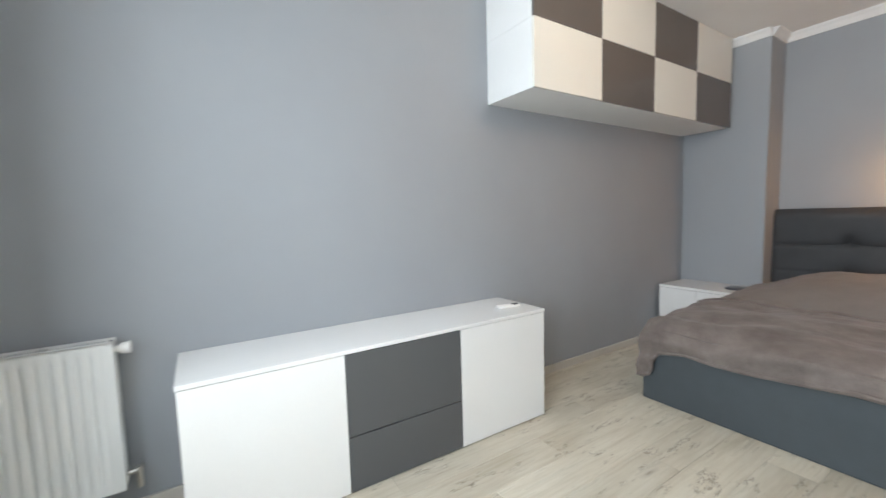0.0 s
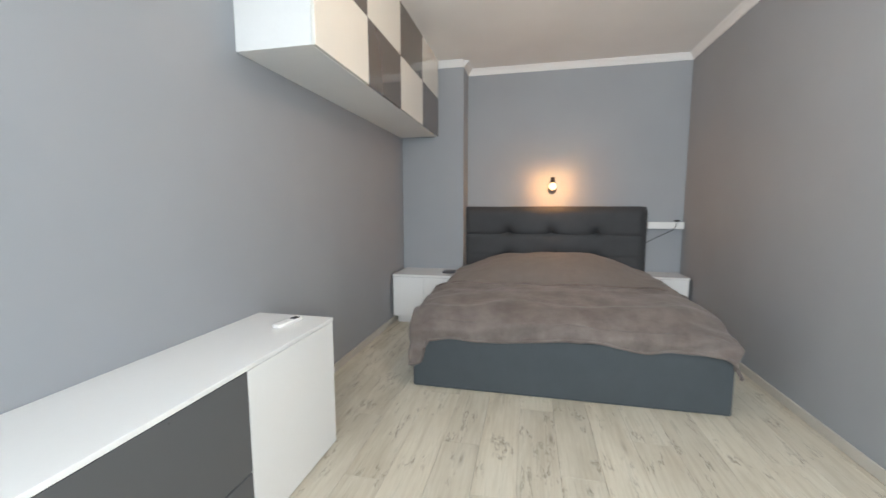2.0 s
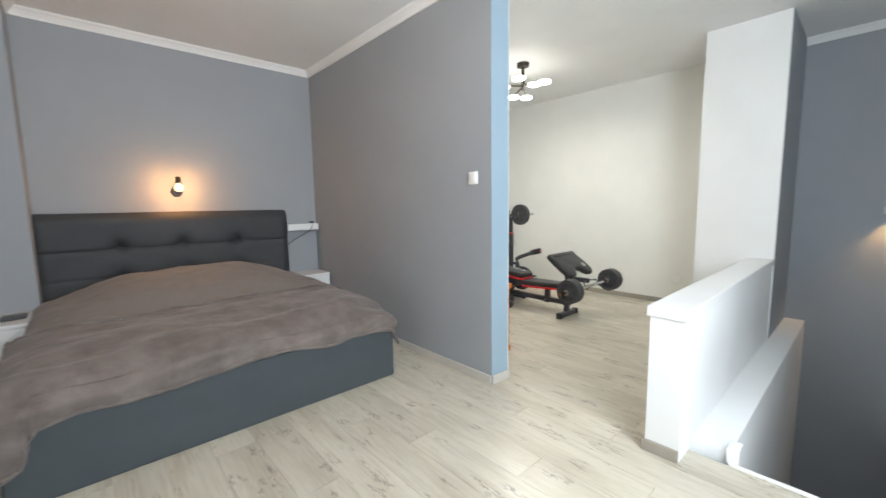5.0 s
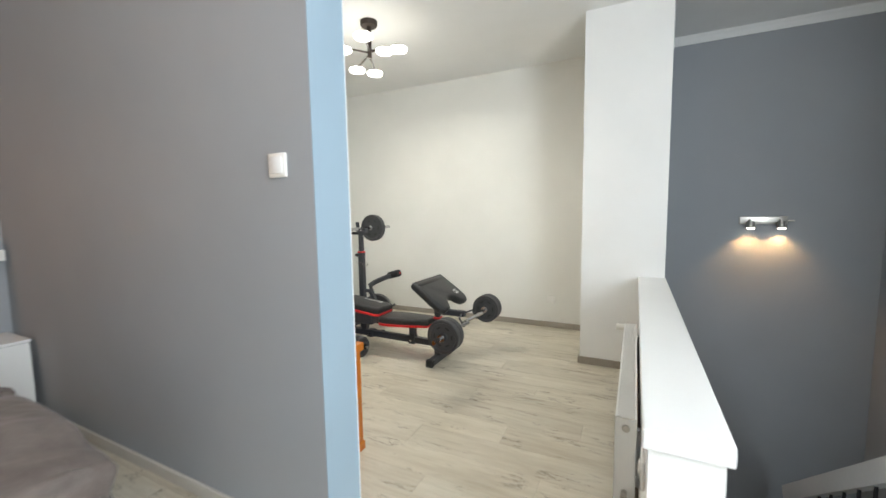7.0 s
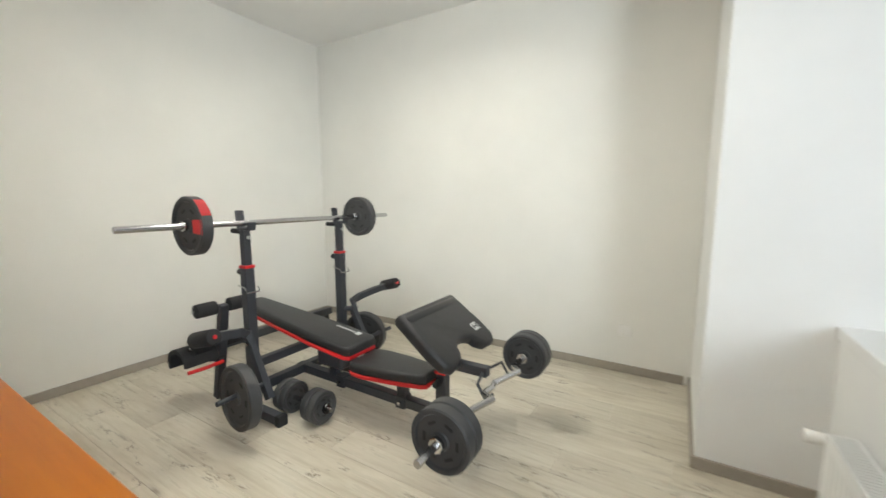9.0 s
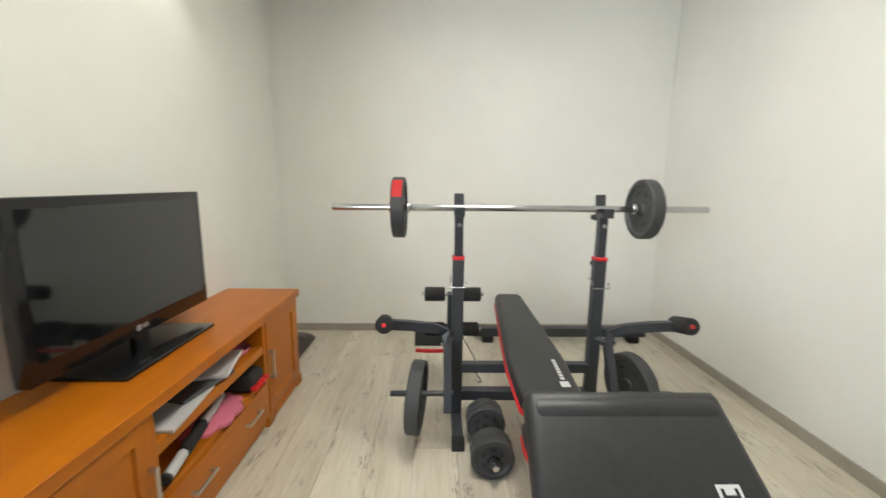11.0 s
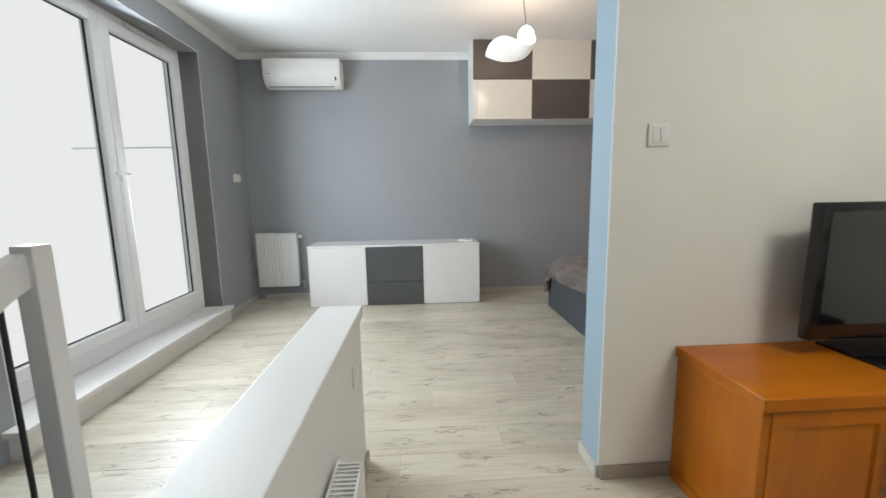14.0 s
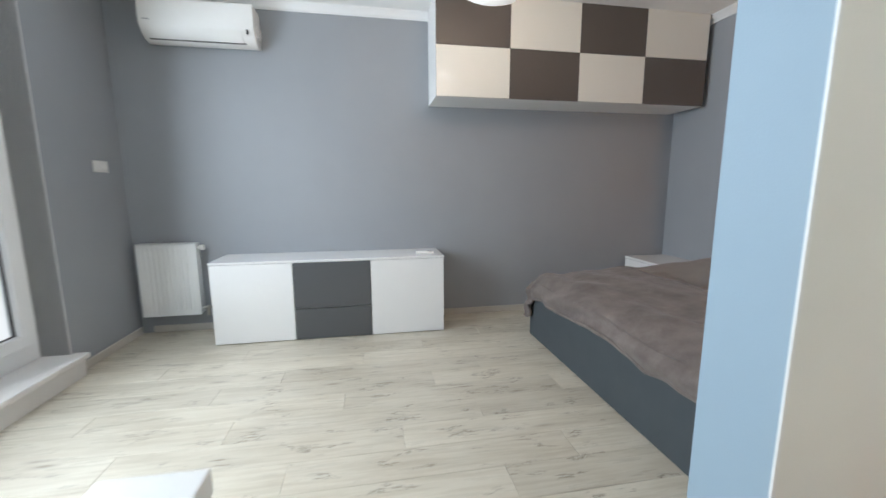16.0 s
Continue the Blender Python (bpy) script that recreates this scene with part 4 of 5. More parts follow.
tv = thing("television", 2.985, -3.25, CH, "flat black television with a dark glossy screen", "television")
tq = pose(2.961, -3.215, 0, 0, 0, 0.6)
part("casing", box(-0.400, 0.400, -0.012, 0.032, 0.634, 1.128, 0.006, 3, None, tq), BLACKP, tv, "", True)
part("back_cover", box(-0.27, 0.27, 0.03, 0.06, 0.69, 1.05, 0.015, 3, None, tq), BLACKP, tv, "", True)
part("screen", box(-0.368, 0.368, -0.0135, -0.012, 0.692, 1.098, 0, 2, None, tq), SCREEN, tv, "dark glossy screen")
lg = lathe([(0.012, 0.0), (0.012, 0.001), (0.001, 0.001)], 20, None, tq @ Matrix.Translation((-0.02, -0.0125, 0.661)) @ Matrix.Rotation(radians(90), 4, "X"))
box(-0.003, 0.024, -0.0135, -0.0125, 0.654, 0.668, bm=lg, m=tq)
part("badge", lg, plain("grey_badge", (0.35, 0.35, 0.36), 0.3, 0.5), tv, "small grey maker's mark")
part("neck", box(-0.035, 0.035, -0.01, 0.02, CH + 0.01, 0.66, 0.006, 3, None, tq), BLACKP, tv, "", True)
part("stand", box(-0.228, 0.252, -0.118, 0.118, CH, CH + 0.013, 0.004, 3, None, tq), BLACKP, tv, "flat glossy stand plate", True)

# what lies in the open shelves
for k, (x0, x1, y0, y1, c, a, w) in enumerate(((2.70, 2.98, -3.46, -3.24, (0.55, 0.56, 0.58), 6, "folded pale magazine"), (2.86, 3.10, -3.45, -3.26, (0.08, 0.09, 0.10), -12, "dark booklet"), (2.98, 3.22, -3.46, -3.28, (0.66, 0.66, 0.68), 14, "silvery plastic sleeve"))):
    bm = box(-(x1 - x0) / 2, (x1 - x0) / 2, -(y1 - y0) / 2, (y1 - y0) / 2, 0, 0.014, 0.003, 2, None, pose((x0 + x1) / 2, (y0 + y1) / 2, 0.4085 + 0.0145 * k, 0, 0, a))
    solid("magazine", bm, plain("magazine_cover", c, 0.35, vary=0.12, grain=12), w + " lying on the upper shelf", "magazine", "papers on the shelf")
solid("pink_bowl", lathe([(0.02, 0.0), (0.045, 0.006), (0.06, 0.03), (0.056, 0.03), (0.04, 0.01), (0.003, 0.006)], 28, None, pose(3.27, -3.38, 0.4085)), PINK, "small pink dish on the upper shelf", "dish", smooth=True)
flower = []
for k in range(96):
    a = 2 * math.pi * k / 96
    r = 0.110 + 0.020 * abs(math.cos(5 * a))
    flower.append((3.05 + r * math.cos(a) * 1.25, -3.37 + r * math.sin(a) * 0.92))
bm = slab(flower, 0.2465, 0.262, 0.003)
solid("scalloped_mat", bm, PINK, "pink scalloped foam mat on the lower shelf", "mat", smooth=True)
mr = thing("massage_roller", 2.86, -3.40, 0.263, "steel roller with a black grip lying on the lower shelf", "roller")
part("tube", rod((2.68, -3.46, 0.281), (3.14, -3.375, 0.287), 0.017, seg=18, bev=0.002), plain("silver_tube", (0.62, 0.62, 0.63), 0.3, 0.4, vary=0.04), mr, "", True)
part("grip", rod((2.79, -3.44, 0.2823), (2.95, -3.41, 0.2845), 0.021, seg=18, bev=0.004), FOAM, mr, "black foam grip", True)
part("cap", rod((2.668, -3.462, 0.281), (2.684, -3.459, 0.281), 0.019, seg=18, bev=0.003), RUBBER, mr, "", True)
gl_ = thing("training_gloves", 3.28, -3.40, 0.2465, "black training gloves with red fingertips on the lower shelf", "gloves")
part("palm", box(3.21, 3.345, -3.47, -3.30, 0.247, 0.33, 0.028, 4), FOAM, gl_, "", True)
for k in range(4):
    part("fingertip", lathe([(0.003, -0.02), (0.012, -0.014), (0.014, 0.0), (0.012, 0.012), (0.003, 0.018)], 14, None, pose(3.225 + 0.034 * k, -3.476, 0.272, 75)), RED, gl_, "red fingertip", True)

cu = thing("floor_cushion", 4.30, -3.24, 0, "dark brown flat cushion lying on the floor beside the cabinet", "cushion")


def cushion(u, v):
    a, c = 2 * u - 1, 2 * v - 1
    k = max(0.0, (1 - a ** 4) * (1 - c ** 4)) ** 0.5
    return (4.17 + 0.28 * a, -3.23 + 0.13 * c, 0.012 + 0.075 * k + 0.008 * noise.noise(Vector((a * 3, c * 3, 0))) * k)


part("cover", grid(24, 16, cushion, 0.012), plush("dark_brown_cloth", (0.025, 0.016, 0.012), (0.05, 0.032, 0.026), 12), cu, "", True)

# ---- weight bench ----
BY = -4.703
wb = thing("weight_bench", 3.1, BY, 0, "graphite steel weight bench with black padding and red trim", "weight bench")
PX = 3.405
for y in (-4.375, -5.037):
    part("upright", beam((PX, y, 0.05), (PX, y, 0.833), 0.052, 0.052, up=(1, 0, 0)), STEELB, wb, "square steel upright")
    part("collar", beam((PX, y, 0.826), (PX, y, 0.841), 0.058, 0.058, up=(1, 0, 0), bev=0.003), RED, wb, "red plastic collar")
    up = part("inner_tube", beam((PX, y, 0.841), (PX, y, 1.044), 0.040, 0.040, up=(1, 0, 0)), STEELB, wb)
    hk = beam((PX + 0.02, y, 1.034), (PX - 0.055, y, 1.034), 0.046, 0.014)
    beam((PX + 0.026, y, 1.024), (PX + 0.040, y, 1.129), 0.046, 0.012, bm=hk, up=(1, 0, 0))
    beam((PX - 0.058, y, 1.027), (PX - 0.068, y, 1.069), 0.046, 0.012, bm=hk, up=(1, 0, 0))
    part("bar_hook", hk, STEELB, up, "steel bar cradle")
    part("peg", rod((PX + 0.02, y, 1.019), (PX + 0.11, y, 1.019), 0.014, bev=0.003), FOAM, up)
    part("bolt", rod((PX - 0.024, y, 0.989), (PX - 0.030, y, 0.989), 0.011, seg=6), CHROME, up)
    part("knob", rod((PX + 0.026, y, 0.80), (PX + 0.072, y, 0.80), 0.019, 0.016, 12, bev=0.004), RUBBER, wb, "black locking knob")
    pin = pipe([(PX - 0.03, y - 0.036, 0.725), (PX - 0.045, y - 0.036, 0.70), (PX - 0.045, y + 0.036, 0.70), (PX - 0.03, y + 0.036, 0.725), (PX + 0.03, y + 0.036, 0.735)], 0.0035, 8)
    part("safety_pin", pin, CHROME, wb, "bent chrome safety pin", True)
    part("foot_bar", beam((3.198, y, 0.03), (3.603, y, 0.03), 0.05, 0.05), STEELB, wb)
    for x in (3.188, 3.613):
        part("foot_cap", box(x - 0.018, x + 0.018, y - 0.029, y + 0.029, 0.0, 0.06, 0.006, 2), RUBBER, wb)
for z, w in ((0.295, 0.045), (0.155, 0.05)):
    part("cross_bar", beam((PX - 0.01, -4.393, z), (PX - 0.01, -5.019, z), w, w), STEELB, wb)
part("main_beam", beam((3.433, BY, 0.155), (2.405, BY, 0.145), 0.05, 0.05), STEELB, wb, "long centre beam")
for x, z in ((3.06, 0.15), (2.63, 0.147)):
    part("plate_joint", box(x - 0.03, x + 0.03, BY - 0.032, BY + 0.032, z - 0.033, z + 0.033, 0.003), STEELB, wb)
    for dy in (-0.036, 0.036):
        part("bolt", rod((x, BY + dy, z), (x, BY + dy * 1.25, z), 0.010, seg=6), CHROME, wb)
part("seat_post", beam((2.63, BY, 0.17), (2.63, BY, 0.29), 0.05, 0.05, up=(1, 0, 0)), STEELB, wb)
part("back_post", beam((3.13, BY, 0.17), (3.10, BY, 0.335), 0.05, 0.05, up=(1, 0, 0)), STEELB, wb)
part("back_strut", beam((3.40, BY, 0.30), (3.375, BY, 0.39), 0.04, 0.04, up=(1, 0, 0)), STEELB, wb)
part("back_bracket", box(3.00, 3.20, BY - 0.07, BY + 0.07, 0.24, 0.35, 0.02, 3), STEELB, wb)
part("front_post", beam((2.39, BY, 0.03), (2.39, BY, 0.36), 0.052, 0.052, up=(1, 0, 0)), STEELB, wb)
part("collar", beam((2.39, BY, 0.354), (2.39, BY, 0.368), 0.058, 0.058, up=(1, 0, 0), bev=0.003), RED, wb, "red plastic collar")
part("preacher_tube", beam((2.39, BY, 0.365), (2.40, BY, 0.50), 0.040, 0.040, up=(1, 0, 0)), STEELB, wb)
part("knob", rod((2.39, BY + 0.026, 0.32), (2.39, BY + 0.075, 0.32), 0.019, 0.016, 12, bev=0.004), RUBBER, wb, "black locking knob")
part("front_foot", beam((2.385, BY + 0.15, 0.03), (2.385, BY - 0.15, 0.03), 0.05, 0.05), STEELB, wb)
for dy in (0.16, -0.16):
    part("foot_cap", box(2.355, 2.415, BY + dy - 0.018, BY + dy + 0.018, 0.0, 0.06, 0.006, 2), RUBBER, wb)
# pads
bq = Matrix.Translation((2.905, BY, 0.350)) @ Matrix.Rotation(radians(-6.5), 4, "Y")
out = [(0.0, 0.10), (0.03, 0.118), (0.28, 0.125), (0.62, 0.105), (0.97, 0.080), (1.01, 0.062)]
out = out + [(x, -y) for x, y in reversed(out)]
bm = slab(out, 0.0, 0.058, 0.02, 4)
bmesh.ops.transform(bm, matrix=bq, verts=bm.verts)
bp = part("back_pad", bm, LEATH, wb, "long black vinyl back pad", True)
bm = slab([(x * 1.002, y * 1.03) for x, y in out], -0.014, 0.004, 0.004, 2)
bmesh.ops.transform(bm, matrix=bq, verts=bm.verts)
part("red_trim", bm, RED, bp, "red edge trim", True)
lgo = box(0.085, 0.120, -0.085, -0.050, 0.0575, 0.0586, bm=None, m=bq)
for k in range(7):
    box(0.132 + 0.021 * k, 0.147 + 0.021 * k, -0.076, -0.060, 0.0575, 0.0586, bm=lgo, m=bq)
PRINT = plain("white_print", (0.62, 0.62, 0.62), 0.5, vary=0.03)
part("print", lgo, PRINT, bp, "white printed bars")
sq = Matrix.Translation((2.44, BY, 0.298)) @ Matrix.Rotation(radians(2.0), 4, "Y")
out = [(0.0, 0.065), (0.03, 0.082), (0.20, 0.112), (0.36, 0.128), (0.44, 0.122), (0.47, 0.10)]
out = out + [(x, -y) for x, y in reversed(out)]
bm = slab(out, 0.0, 0.055, 0.02, 4)
bmesh.ops.transform(bm, matrix=sq, verts=bm.verts)
sp = part("seat_pad", bm, LEATH, wb, "black vinyl seat pad", True)
bm = slab([(x - 0.002, y * 1.03) for x, y in out], -0.014, 0.004, 0.004, 2)
bmesh.ops.transform(bm, matrix=sq, verts=bm.verts)
part("red_trim", bm, RED, sp, "red edge trim", True)
# preacher pad: sloping slab with a rounded notch at its lower edge
prof = [(0.0, 0.224), (0.02, 0.236), (0.22, 0.246), (0.305, 0.238), (0.34, 0.198), (0.335, 0.124), (0.30, 0.085), (0.268, 0.070), (0.252, 0.035), (0.248, 0.0)]
out = prof + [(x, -y) for x, y in reversed(prof[:-1])]
bm = slab(out, -0.065, 0.0, 0.024, 4)
pq = Matrix.Translation((2.490, BY - 0.022, 0.686)) @ Matrix.Rotation(radians(180), 4, "Z") @ Matrix.Rotation(radians(36), 4, "Y")
bmesh.ops.transform(bm, matrix=pq, verts=bm.verts)
rod((2.470, BY - 0.238, 0.635), (2.470, BY + 0.194, 0.635), 0.036, seg=24, bm=bm, bev=0.012)
pp = part("preacher_pad", bm, LEATH, wb, "broad black vinyl arm pad", True)
lgo = box(0.205, 0.250, 0.128, 0.178, 0.0, 0.0012, m=pq)
part("print", lgo, PRINT, pp, "white printed square")
lgo = box(0.212, 0.243, 0.135, 0.142, 0.0012, 0.0018, m=pq)
box(0.212, 0.243, 0.164, 0.171, 0.0012, 0.0018, bm=lgo, m=pq)
box(0.224, 0.231, 0.139, 0.167, 0.0012, 0.0018, bm=lgo, m=pq)
part("print", lgo, RUBBER, pp, "black printed strokes")
part("pad_bracket", beam((2.40, BY, 0.47), (2.385, BY, 0.575), 0.10, 0.05), STEELB, wb)
part("bar_rest", beam((2.37, BY, 0.415), (2.15, BY, 0.415), 0.045, 0.045), STEELB, wb)
for dy in (-0.13, 0.13):
    part("rest_hook", pipe([(2.17, BY + dy * 0.15, 0.415), (2.14, BY + dy, 0.415), (2.10, BY + dy, 0.352), (2.07, BY + dy, 0.39)], 0.007), STEELB, wb, "", True)
# butterfly arms
for s in (1, -1):
    y = BY + s * 0.331
    pts = [(3.20, y + s * 0.045, 0.17), (3.27, y + s * 0.045, 0.30), (3.335, y + s * 0.045, 0.43), (3.35, y + s * 0.055, 0.49), (3.335, y + s * 0.11, 0.515), (3.30, y + s * 0.22, 0.54), (3.26, y + s * 0.32, 0.56)]
    arm = part("lever_arm", pipe(pts, 0, flat=(0.034, 0.042)), STEELB, wb, "bent steel lever arm")
    part("roller", rod((3.31, y + s * 0.33, 0.550), (3.165, y + s * 0.315, 0.590), 0.037, seg=24, bev=0.010), FOAM, arm, "black foam roller", True)
    part("roller_cap", rod((3.165, y + s * 0.315, 0.590), (3.159, y + s * 0.3145, 0.5915), 0.009, seg=16), RED, arm, "red end cap")
    part("bolt", rod((3.335, y + s * 0.066, 0.44), (3.335, y + s * 0.078, 0.44), 0.012, seg=6), CHROME, arm)
    part("pivot", rod((PX, y, 0.44), (3.335, y + s * 0.05, 0.44), 0.018), STEELB, wb)
    part("plate_peg", rod((3.235, y + s * 0.02, 0.245), (3.225, y + s * 0.30, 0.25), 0.0125, bev=0.002), STEELB, arm)


def weight_plate(name, centre, axis, r, w, label, group, red=False):
    """Vinyl disc with a rim, a ring of slots and a hub; axis is the way of its hole."""
    c, a = Vector(centre), Vector(axis).normalized()
    t = thing(name, *centre, label, "weight plate", group)
    m = Matrix.Translation(c) @ a.to_track_quat("Z", "Y").to_matrix().to_4x4()
    h = w / 2
    pr = [(0.016, -h * 0.7), (0.030, -h * 0.75), (0.034, -h * 0.55), (r * 0.80, -h * 0.6), (r * 0.84, -h * 0.92), (r * 0.95, -h), (r, -h * 0.8), (r, h * 0.8), (r * 0.95, h), (r * 0.84, h * 0.92), (r * 0.80, h * 0.6), (0.034, h * 0.55), (0.030, h * 0.75), (0.016, h * 0.7)]
    part("disc", lathe(pr, 48, None, m), PLATE, t, "", True)
    for k in range(6):
        ang = 2 * math.pi * k / 6
        for z in (-h * 0.6, h * 0.6):
            mm = m @ Matrix.Rotation(ang, 4, "Z") @ Matrix.Translation((r * 0.56, 0, z)) @ Matrix.Rotation(radians(90), 4, "Z")
            part("slot", box(-0.017, 0.017, -0.006, 0.006, -0.0015, 0.0015, 0.0014, 2, None, mm), RUBBER, t)
    if red:
        # label wraps the rim, towards the room
        seg = []
        bm = bmesh.new()
        for k in range(9):
            ang = radians(112 + 5 * k)
            d = Vector((-math.sin(ang), 0, -math.cos(ang)))
            seg.append([bm.verts.new(c + d * (r + 0.0012) + Vector((0, o, 0))) for o in (-h * 0.78, h * 0.78)])
        for p, q_ in zip(seg, seg[1:]):
            bm.faces.new((p[0], q_[0], q_[1], p[1]))
        bmesh.ops.solidify(bm, geom=bm.faces[:], thickness=-0.001)
        part("label", bm, RED, t, "red label on the rim")
        bm = slab([(0.055, -0.03), (r * 0.97, -0.034), (r * 0.97, 0.034), (0.055, 0.03)], h * 0.93, h * 0.96)
        bmesh.ops.transform(bm, matrix=Matrix.Translation(c) @ Matrix(((-1, 0, 0), (0, 0, 1), (0, 1, 0))).to_4x4(), verts=bm.verts)
        part("label", bm, RED, t, "red label")
    return t


PG = "vinyl weight plates"
weight_plate("weight_plate", (3.372, -4.105, 1.066), (0, 1, 0.0), 0.135, 0.055, "dark vinyl weight plate with a red label on the barbell", PG, True)
weight_plate("weight_plate", (3.388, -5.216, 1.066), (0, 1, 0.0), 0.135, 0.055, "dark vinyl weight plate on the barbell", PG)
weight_plate("weight_plate", (3.232, -4.19, 0.232), (0.10, 1, 0.05), 0.160, 0.062, "large dark vinyl plate on the lever arm's peg", PG)
weight_plate("weight_plate", (3.36, -5.215, 0.222), (-0.30, 1, -0.05), 0.155, 0.062, "large dark vinyl plate on the lever arm's peg", PG)
for y in (-4.21, -4.262, -5.03, -5.082):
    weight_plate("weight_plate", (2.092, y, 0.388), (0, 1, 0), 0.115, 0.050, "dark vinyl plate on the curl bar", PG)
bb = thing("barbell", 3.38, -4.66, 1.05, "straight chrome barbell resting on the bench cradles", "barbell")
part("bar", rod((3.367, -3.808, 1.066), (3.393, -5.513, 1.066), 0.0145, seg=20, bev=0.002), CHROME, bb, "", True)
for x, y in ((3.371, -4.067), (3.373, -4.143), (3.388, -5.178), (3.389, -5.254)):
    part("collar", rod((x, y - 0.008, 1.066), (x, y + 0.008, 1.066), 0.024, seg=20, bev=0.003), CHROME, bb, "chrome collar", True)
ez = thing("curl_bar", 2.092, -4.64, 0.37, "bent chrome curl bar with plates resting below the arm pad", "barbell")
pts = [(2.092, -4.06, 0.388), (2.092, -4.36, 0.388), (2.092, -4.42, 0.388), (2.040, -4.50, 0.41), (2.120, -4.59, 0.372), (2.105, -4.645, 0.380), (2.120, -4.70, 0.372), (2.040, -4.79, 0.41), (2.092, -4.87, 0.388), (2.092, -4.92, 0.388), (2.092, -5.21, 0.388)]
part("bar", pipe(pts, 0.0135, 14), CHROME, ez, "", True)
for y in (-4.172, -4.30, -4.99, -5.12):
    part("star_collar", rod((2.092, y - 0.010, 0.388), (2.092, y + 0.010, 0.388), 0.028, seg=8, bev=0.003), CHROME, ez, "chrome star collar")
db = thing("dumbbell", 3.14, -4.50, 0, "dark vinyl dumbbell with a threaded chrome bar on the floor", "dumbbell")
part("bar", rod((3.36, -4.495, 0.088), (2.955, -4.51, 0.088), 0.0125, seg=16, bev=0.002), CHROME, db, "", True)
th = bmesh.new()
for k in range(9):
    rod((2.962 + 0.006 * k, -4.5097, 0.088), (2.965 + 0.006 * k, -4.5096, 0.088), 0.0142, seg=12, bm=th)
part("thread", th, CHROME, db, "screw thread")
for x in (3.30, 3.250, 3.075, 3.025):
    m = Matrix.Translation((x, -4.505, 0.088)) @ Matrix.Rotation(radians(90), 4, "Y")
    hd = part("disc", lathe([(0.015, -0.016), (0.062, -0.015), (0.070, -0.022), (0.084, -0.022), (0.088, -0.017), (0.088, 0.017), (0.084, 0.022), (0.070, 0.022), (0.062, 0.015), (0.015, 0.016)], 36, None, m), PLATE, db, "", True)
    for k in range(6):
        mm = m @ Matrix.Rotation(math.pi * k / 3, 4, "Z") @ Matrix.Translation((0.043, 0, -0.016)) @ Matrix.Rotation(radians(90), 4, "Z")
        part("slot", box(-0.012, 0.012, -0.005, 0.005, -0.001, 0.001, 0.0008, 2, None, mm), RUBBER, hd)
part("star_collar", rod((2.998, -4.508, 0.088), (2.982, -4.509, 0.088), 0.028, seg=8, bev=0.003), BLACKP, db)
part("label", box(3.04, 3.10, -4.592, -4.590, 0.07, 0.11), RED, db, "red label")

# leg curl attachment hung behind the upright, with its cable
lc = thing("leg_curl_attachment", 3.66, -4.355, 0, "graphite leg curl lever with foam rollers behind the bench upright", "gym attachment")
part("lever", beam((3.62, -4.355, 0.60), (3.74, -4.355, 0.02), 0.045, 0.045, up=(1, 0, 0)), STEELB, lc)
for x, z in ((3.635, 0.59), (3.70, 0.37)):
    part("axle", rod((x, -4.195, z), (x, -4.525, z), 0.010), CHROME, lc)
    for y0, y1 in ((-4.210, -4.320), (-4.390, -4.510)):
        part("roller", rod((x, y0, z), (x, y1, z), 0.038, seg=22, bev=0.008), FOAM, lc, "black foam roller", True)
part("cable", pipe([(3.60, -4.385, 0.43), (3.55, -4.425, 0.36), (3.52, -4.475, 0.28), (3.51, -4.485, 0.20)], 0.003, 6), RUBBER, lc, "thin black cable", True)
part("hook", pipe([(3.51, -4.485, 0.20), (3.50, -4.500, 0.18), (3.51, -4.510, 0.155), (3.52, -4.495, 0.145), (3.525, -4.480, 0.165)], 0.005, 8), CHROME, lc, "chrome snap hook", True)


def knee_pad(u, v):
    a = radians(-30 + 210 * u)
    return (3.76 + 0.10 * math.cos(a), -4.255 + 0.20 * (v - 0.5), 0.285 + 0.085 * math.sin(a))


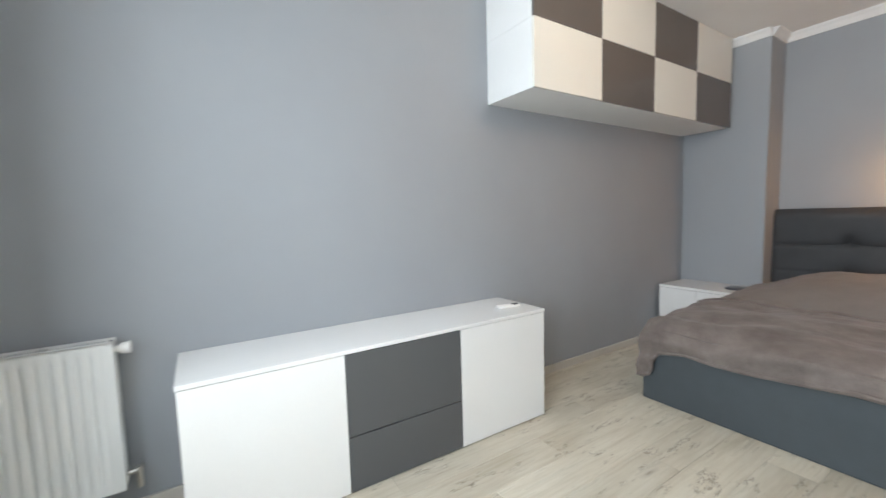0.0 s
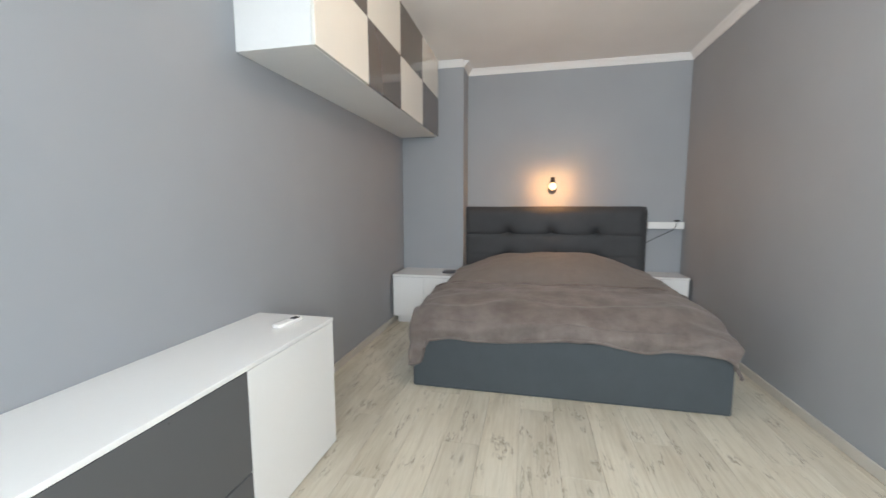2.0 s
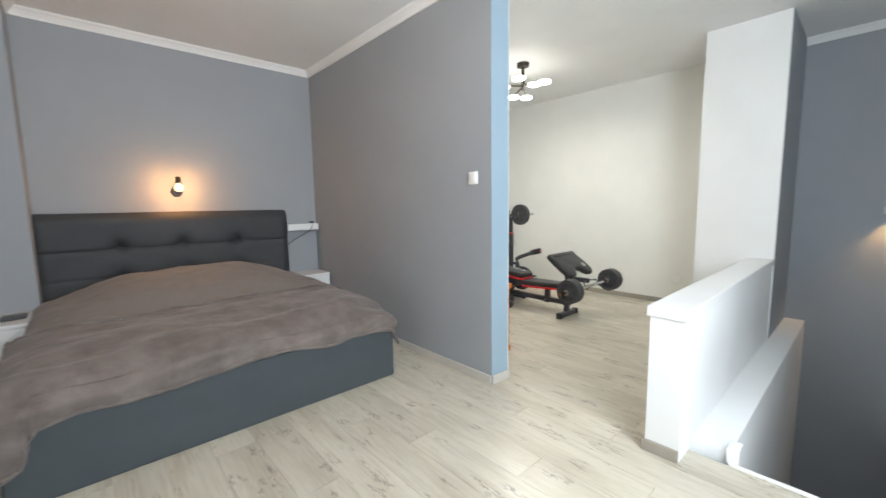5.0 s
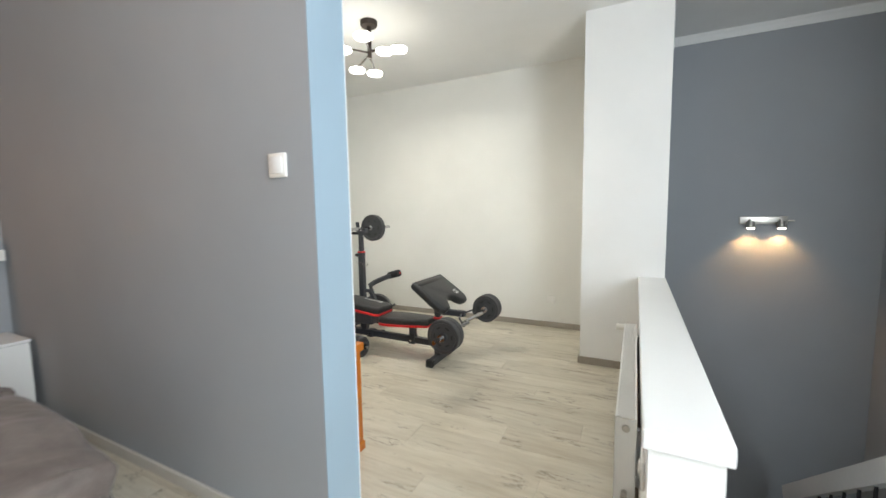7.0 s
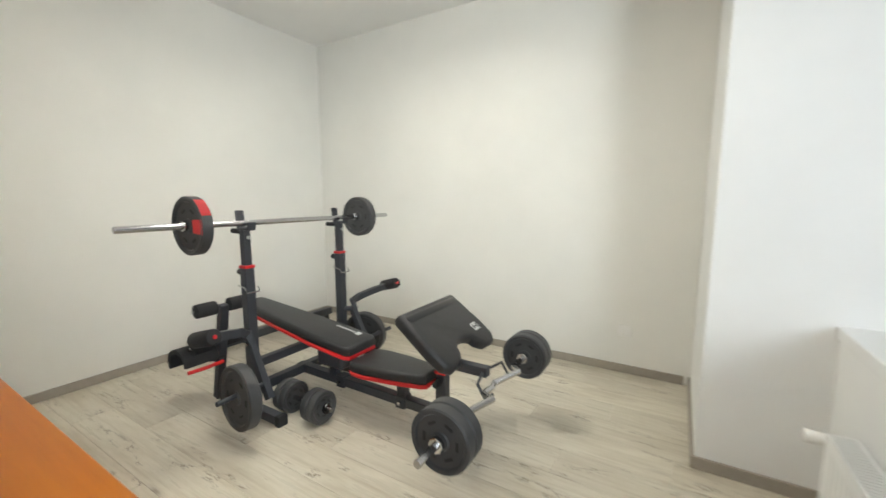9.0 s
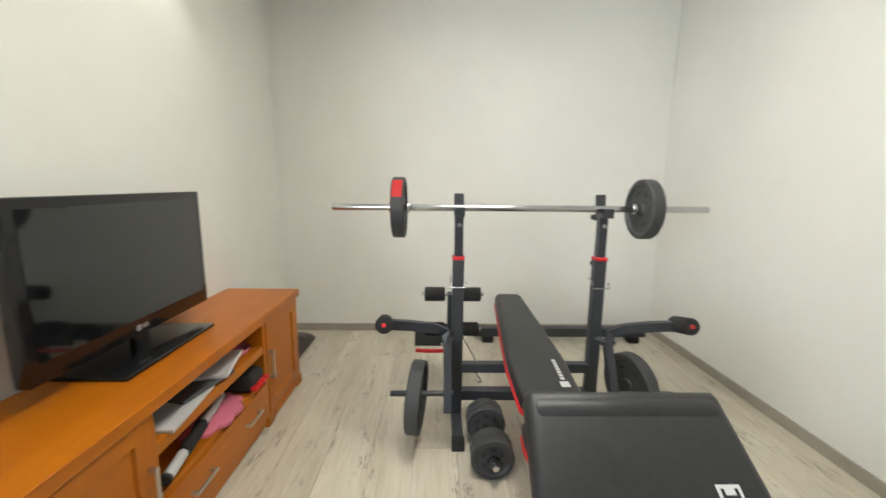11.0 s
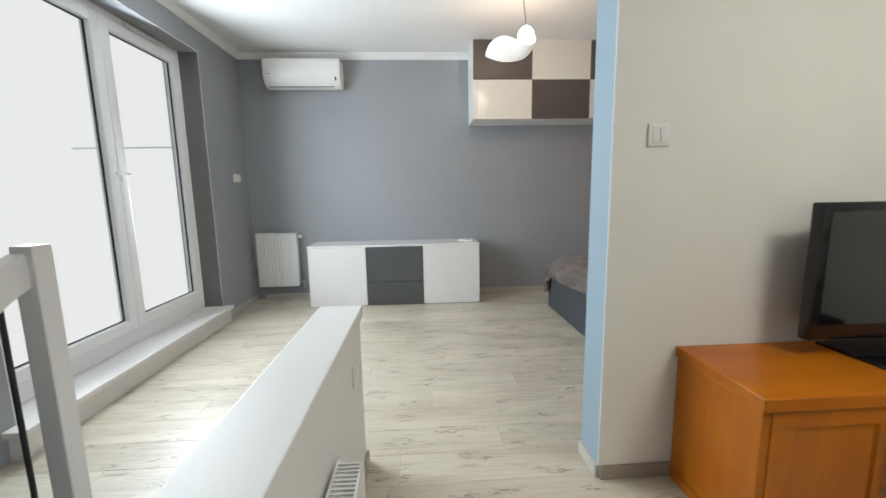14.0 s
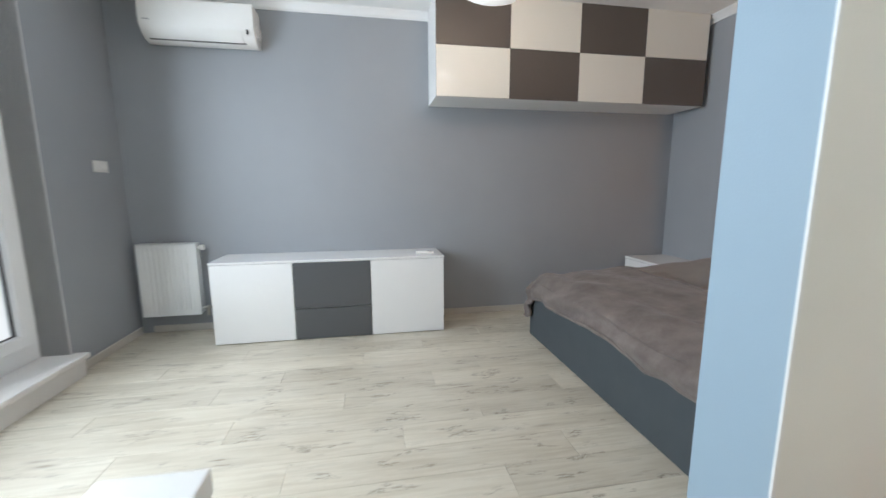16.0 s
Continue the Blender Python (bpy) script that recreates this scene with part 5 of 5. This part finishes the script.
part("curved_pad", grid(24, 8, knee_pad, 0.022), FOAM, lc, "curved black pad", True)
part("pad_edge", pipe([(3.655, -4.350, 0.262), (3.655, -4.255, 0.258), (3.655, -4.160, 0.262)], 0.011, 8), RED, lc, "red edging", True)
part("pad_arm", beam((3.70, -4.355, 0.27), (3.76, -4.265, 0.28), 0.03, 0.03), STEELB, lc)
lb = thing("lat_bar_tube", 4.42, -5.2, 0, "long black square tube lying along the end wall", "steel tube")
part("tube", box(4.385, 4.45, -5.85, -4.56, 0.045, 0.110, 0.005), STEELB, lb)
part("foot", box(4.375, 4.46, -4.70, -4.62, 0.0, 0.045, 0.004), RUBBER, lb)
part("foot", box(4.375, 4.46, -5.80, -5.72, 0.0, 0.045, 0.004), RUBBER, lb)

# ---- floor planks ----
random.seed(5)
PW, PL = YE / -16, 1.29
cache = {}


def plank(x0, x1, y0, y1):
    key = (round(x1 - x0, 3), round(y1 - y0, 3))
    if key not in cache:
        hx, hy, e = (x1 - x0) / 2 - 0.0004, (y1 - y0) / 2 - 0.0004, 0.0012
        vs = [(-hx, -hy, -0.008), (hx, -hy, -0.008), (hx, hy, -0.008), (-hx, hy, -0.008)]
        vs += [(-hx, -hy, -0.0012), (hx, -hy, -0.0012), (hx, hy, -0.0012), (-hx, hy, -0.0012)]
        vs += [(-hx + e, -hy + e, 0), (hx - e, -hy + e, 0), (hx - e, hy - e, 0), (-hx + e, hy - e, 0)]
        fs = [(3, 2, 1, 0)]
        for a in (0, 4):
            fs += [(a + k, a + (k + 1) % 4, a + 4 + (k + 1) % 4, a + 4 + k) for k in range(4)]
        fs.append((8, 9, 10, 11))
        me = bpy.data.meshes.new("plank")
        me.from_pydata(vs, [], fs)
        me.materials.append(OAK)
        cache[key] = me
    ob = new("plank", cache[key])
    ob.parent = floor
    ob.location = Vector(((x0 + x1) / 2, (y0 + y1) / 2, 0)) - floor.location
    return ob


row = 0
y1 = 0.0
while y1 > YF + 0.02:
    y0 = max(y1 - PW, YF)
    xa, xb = (XW, XB if y1 > YQ else XG) if y1 > YE + 0.01 else (0.922 if y1 < -2.9 else 0.772, XG)
    x = xa - PL * ((row * 0.37 + random.uniform(0, 0.12)) % 1.0)
    while x < xb:
        p0, p1 = max(x, xa), min(x + PL, xb)
        if p1 - p0 > 0.03:
            plank(p0, p1, y0, y1)
        x += PL
    y1 = y0
    row += 1
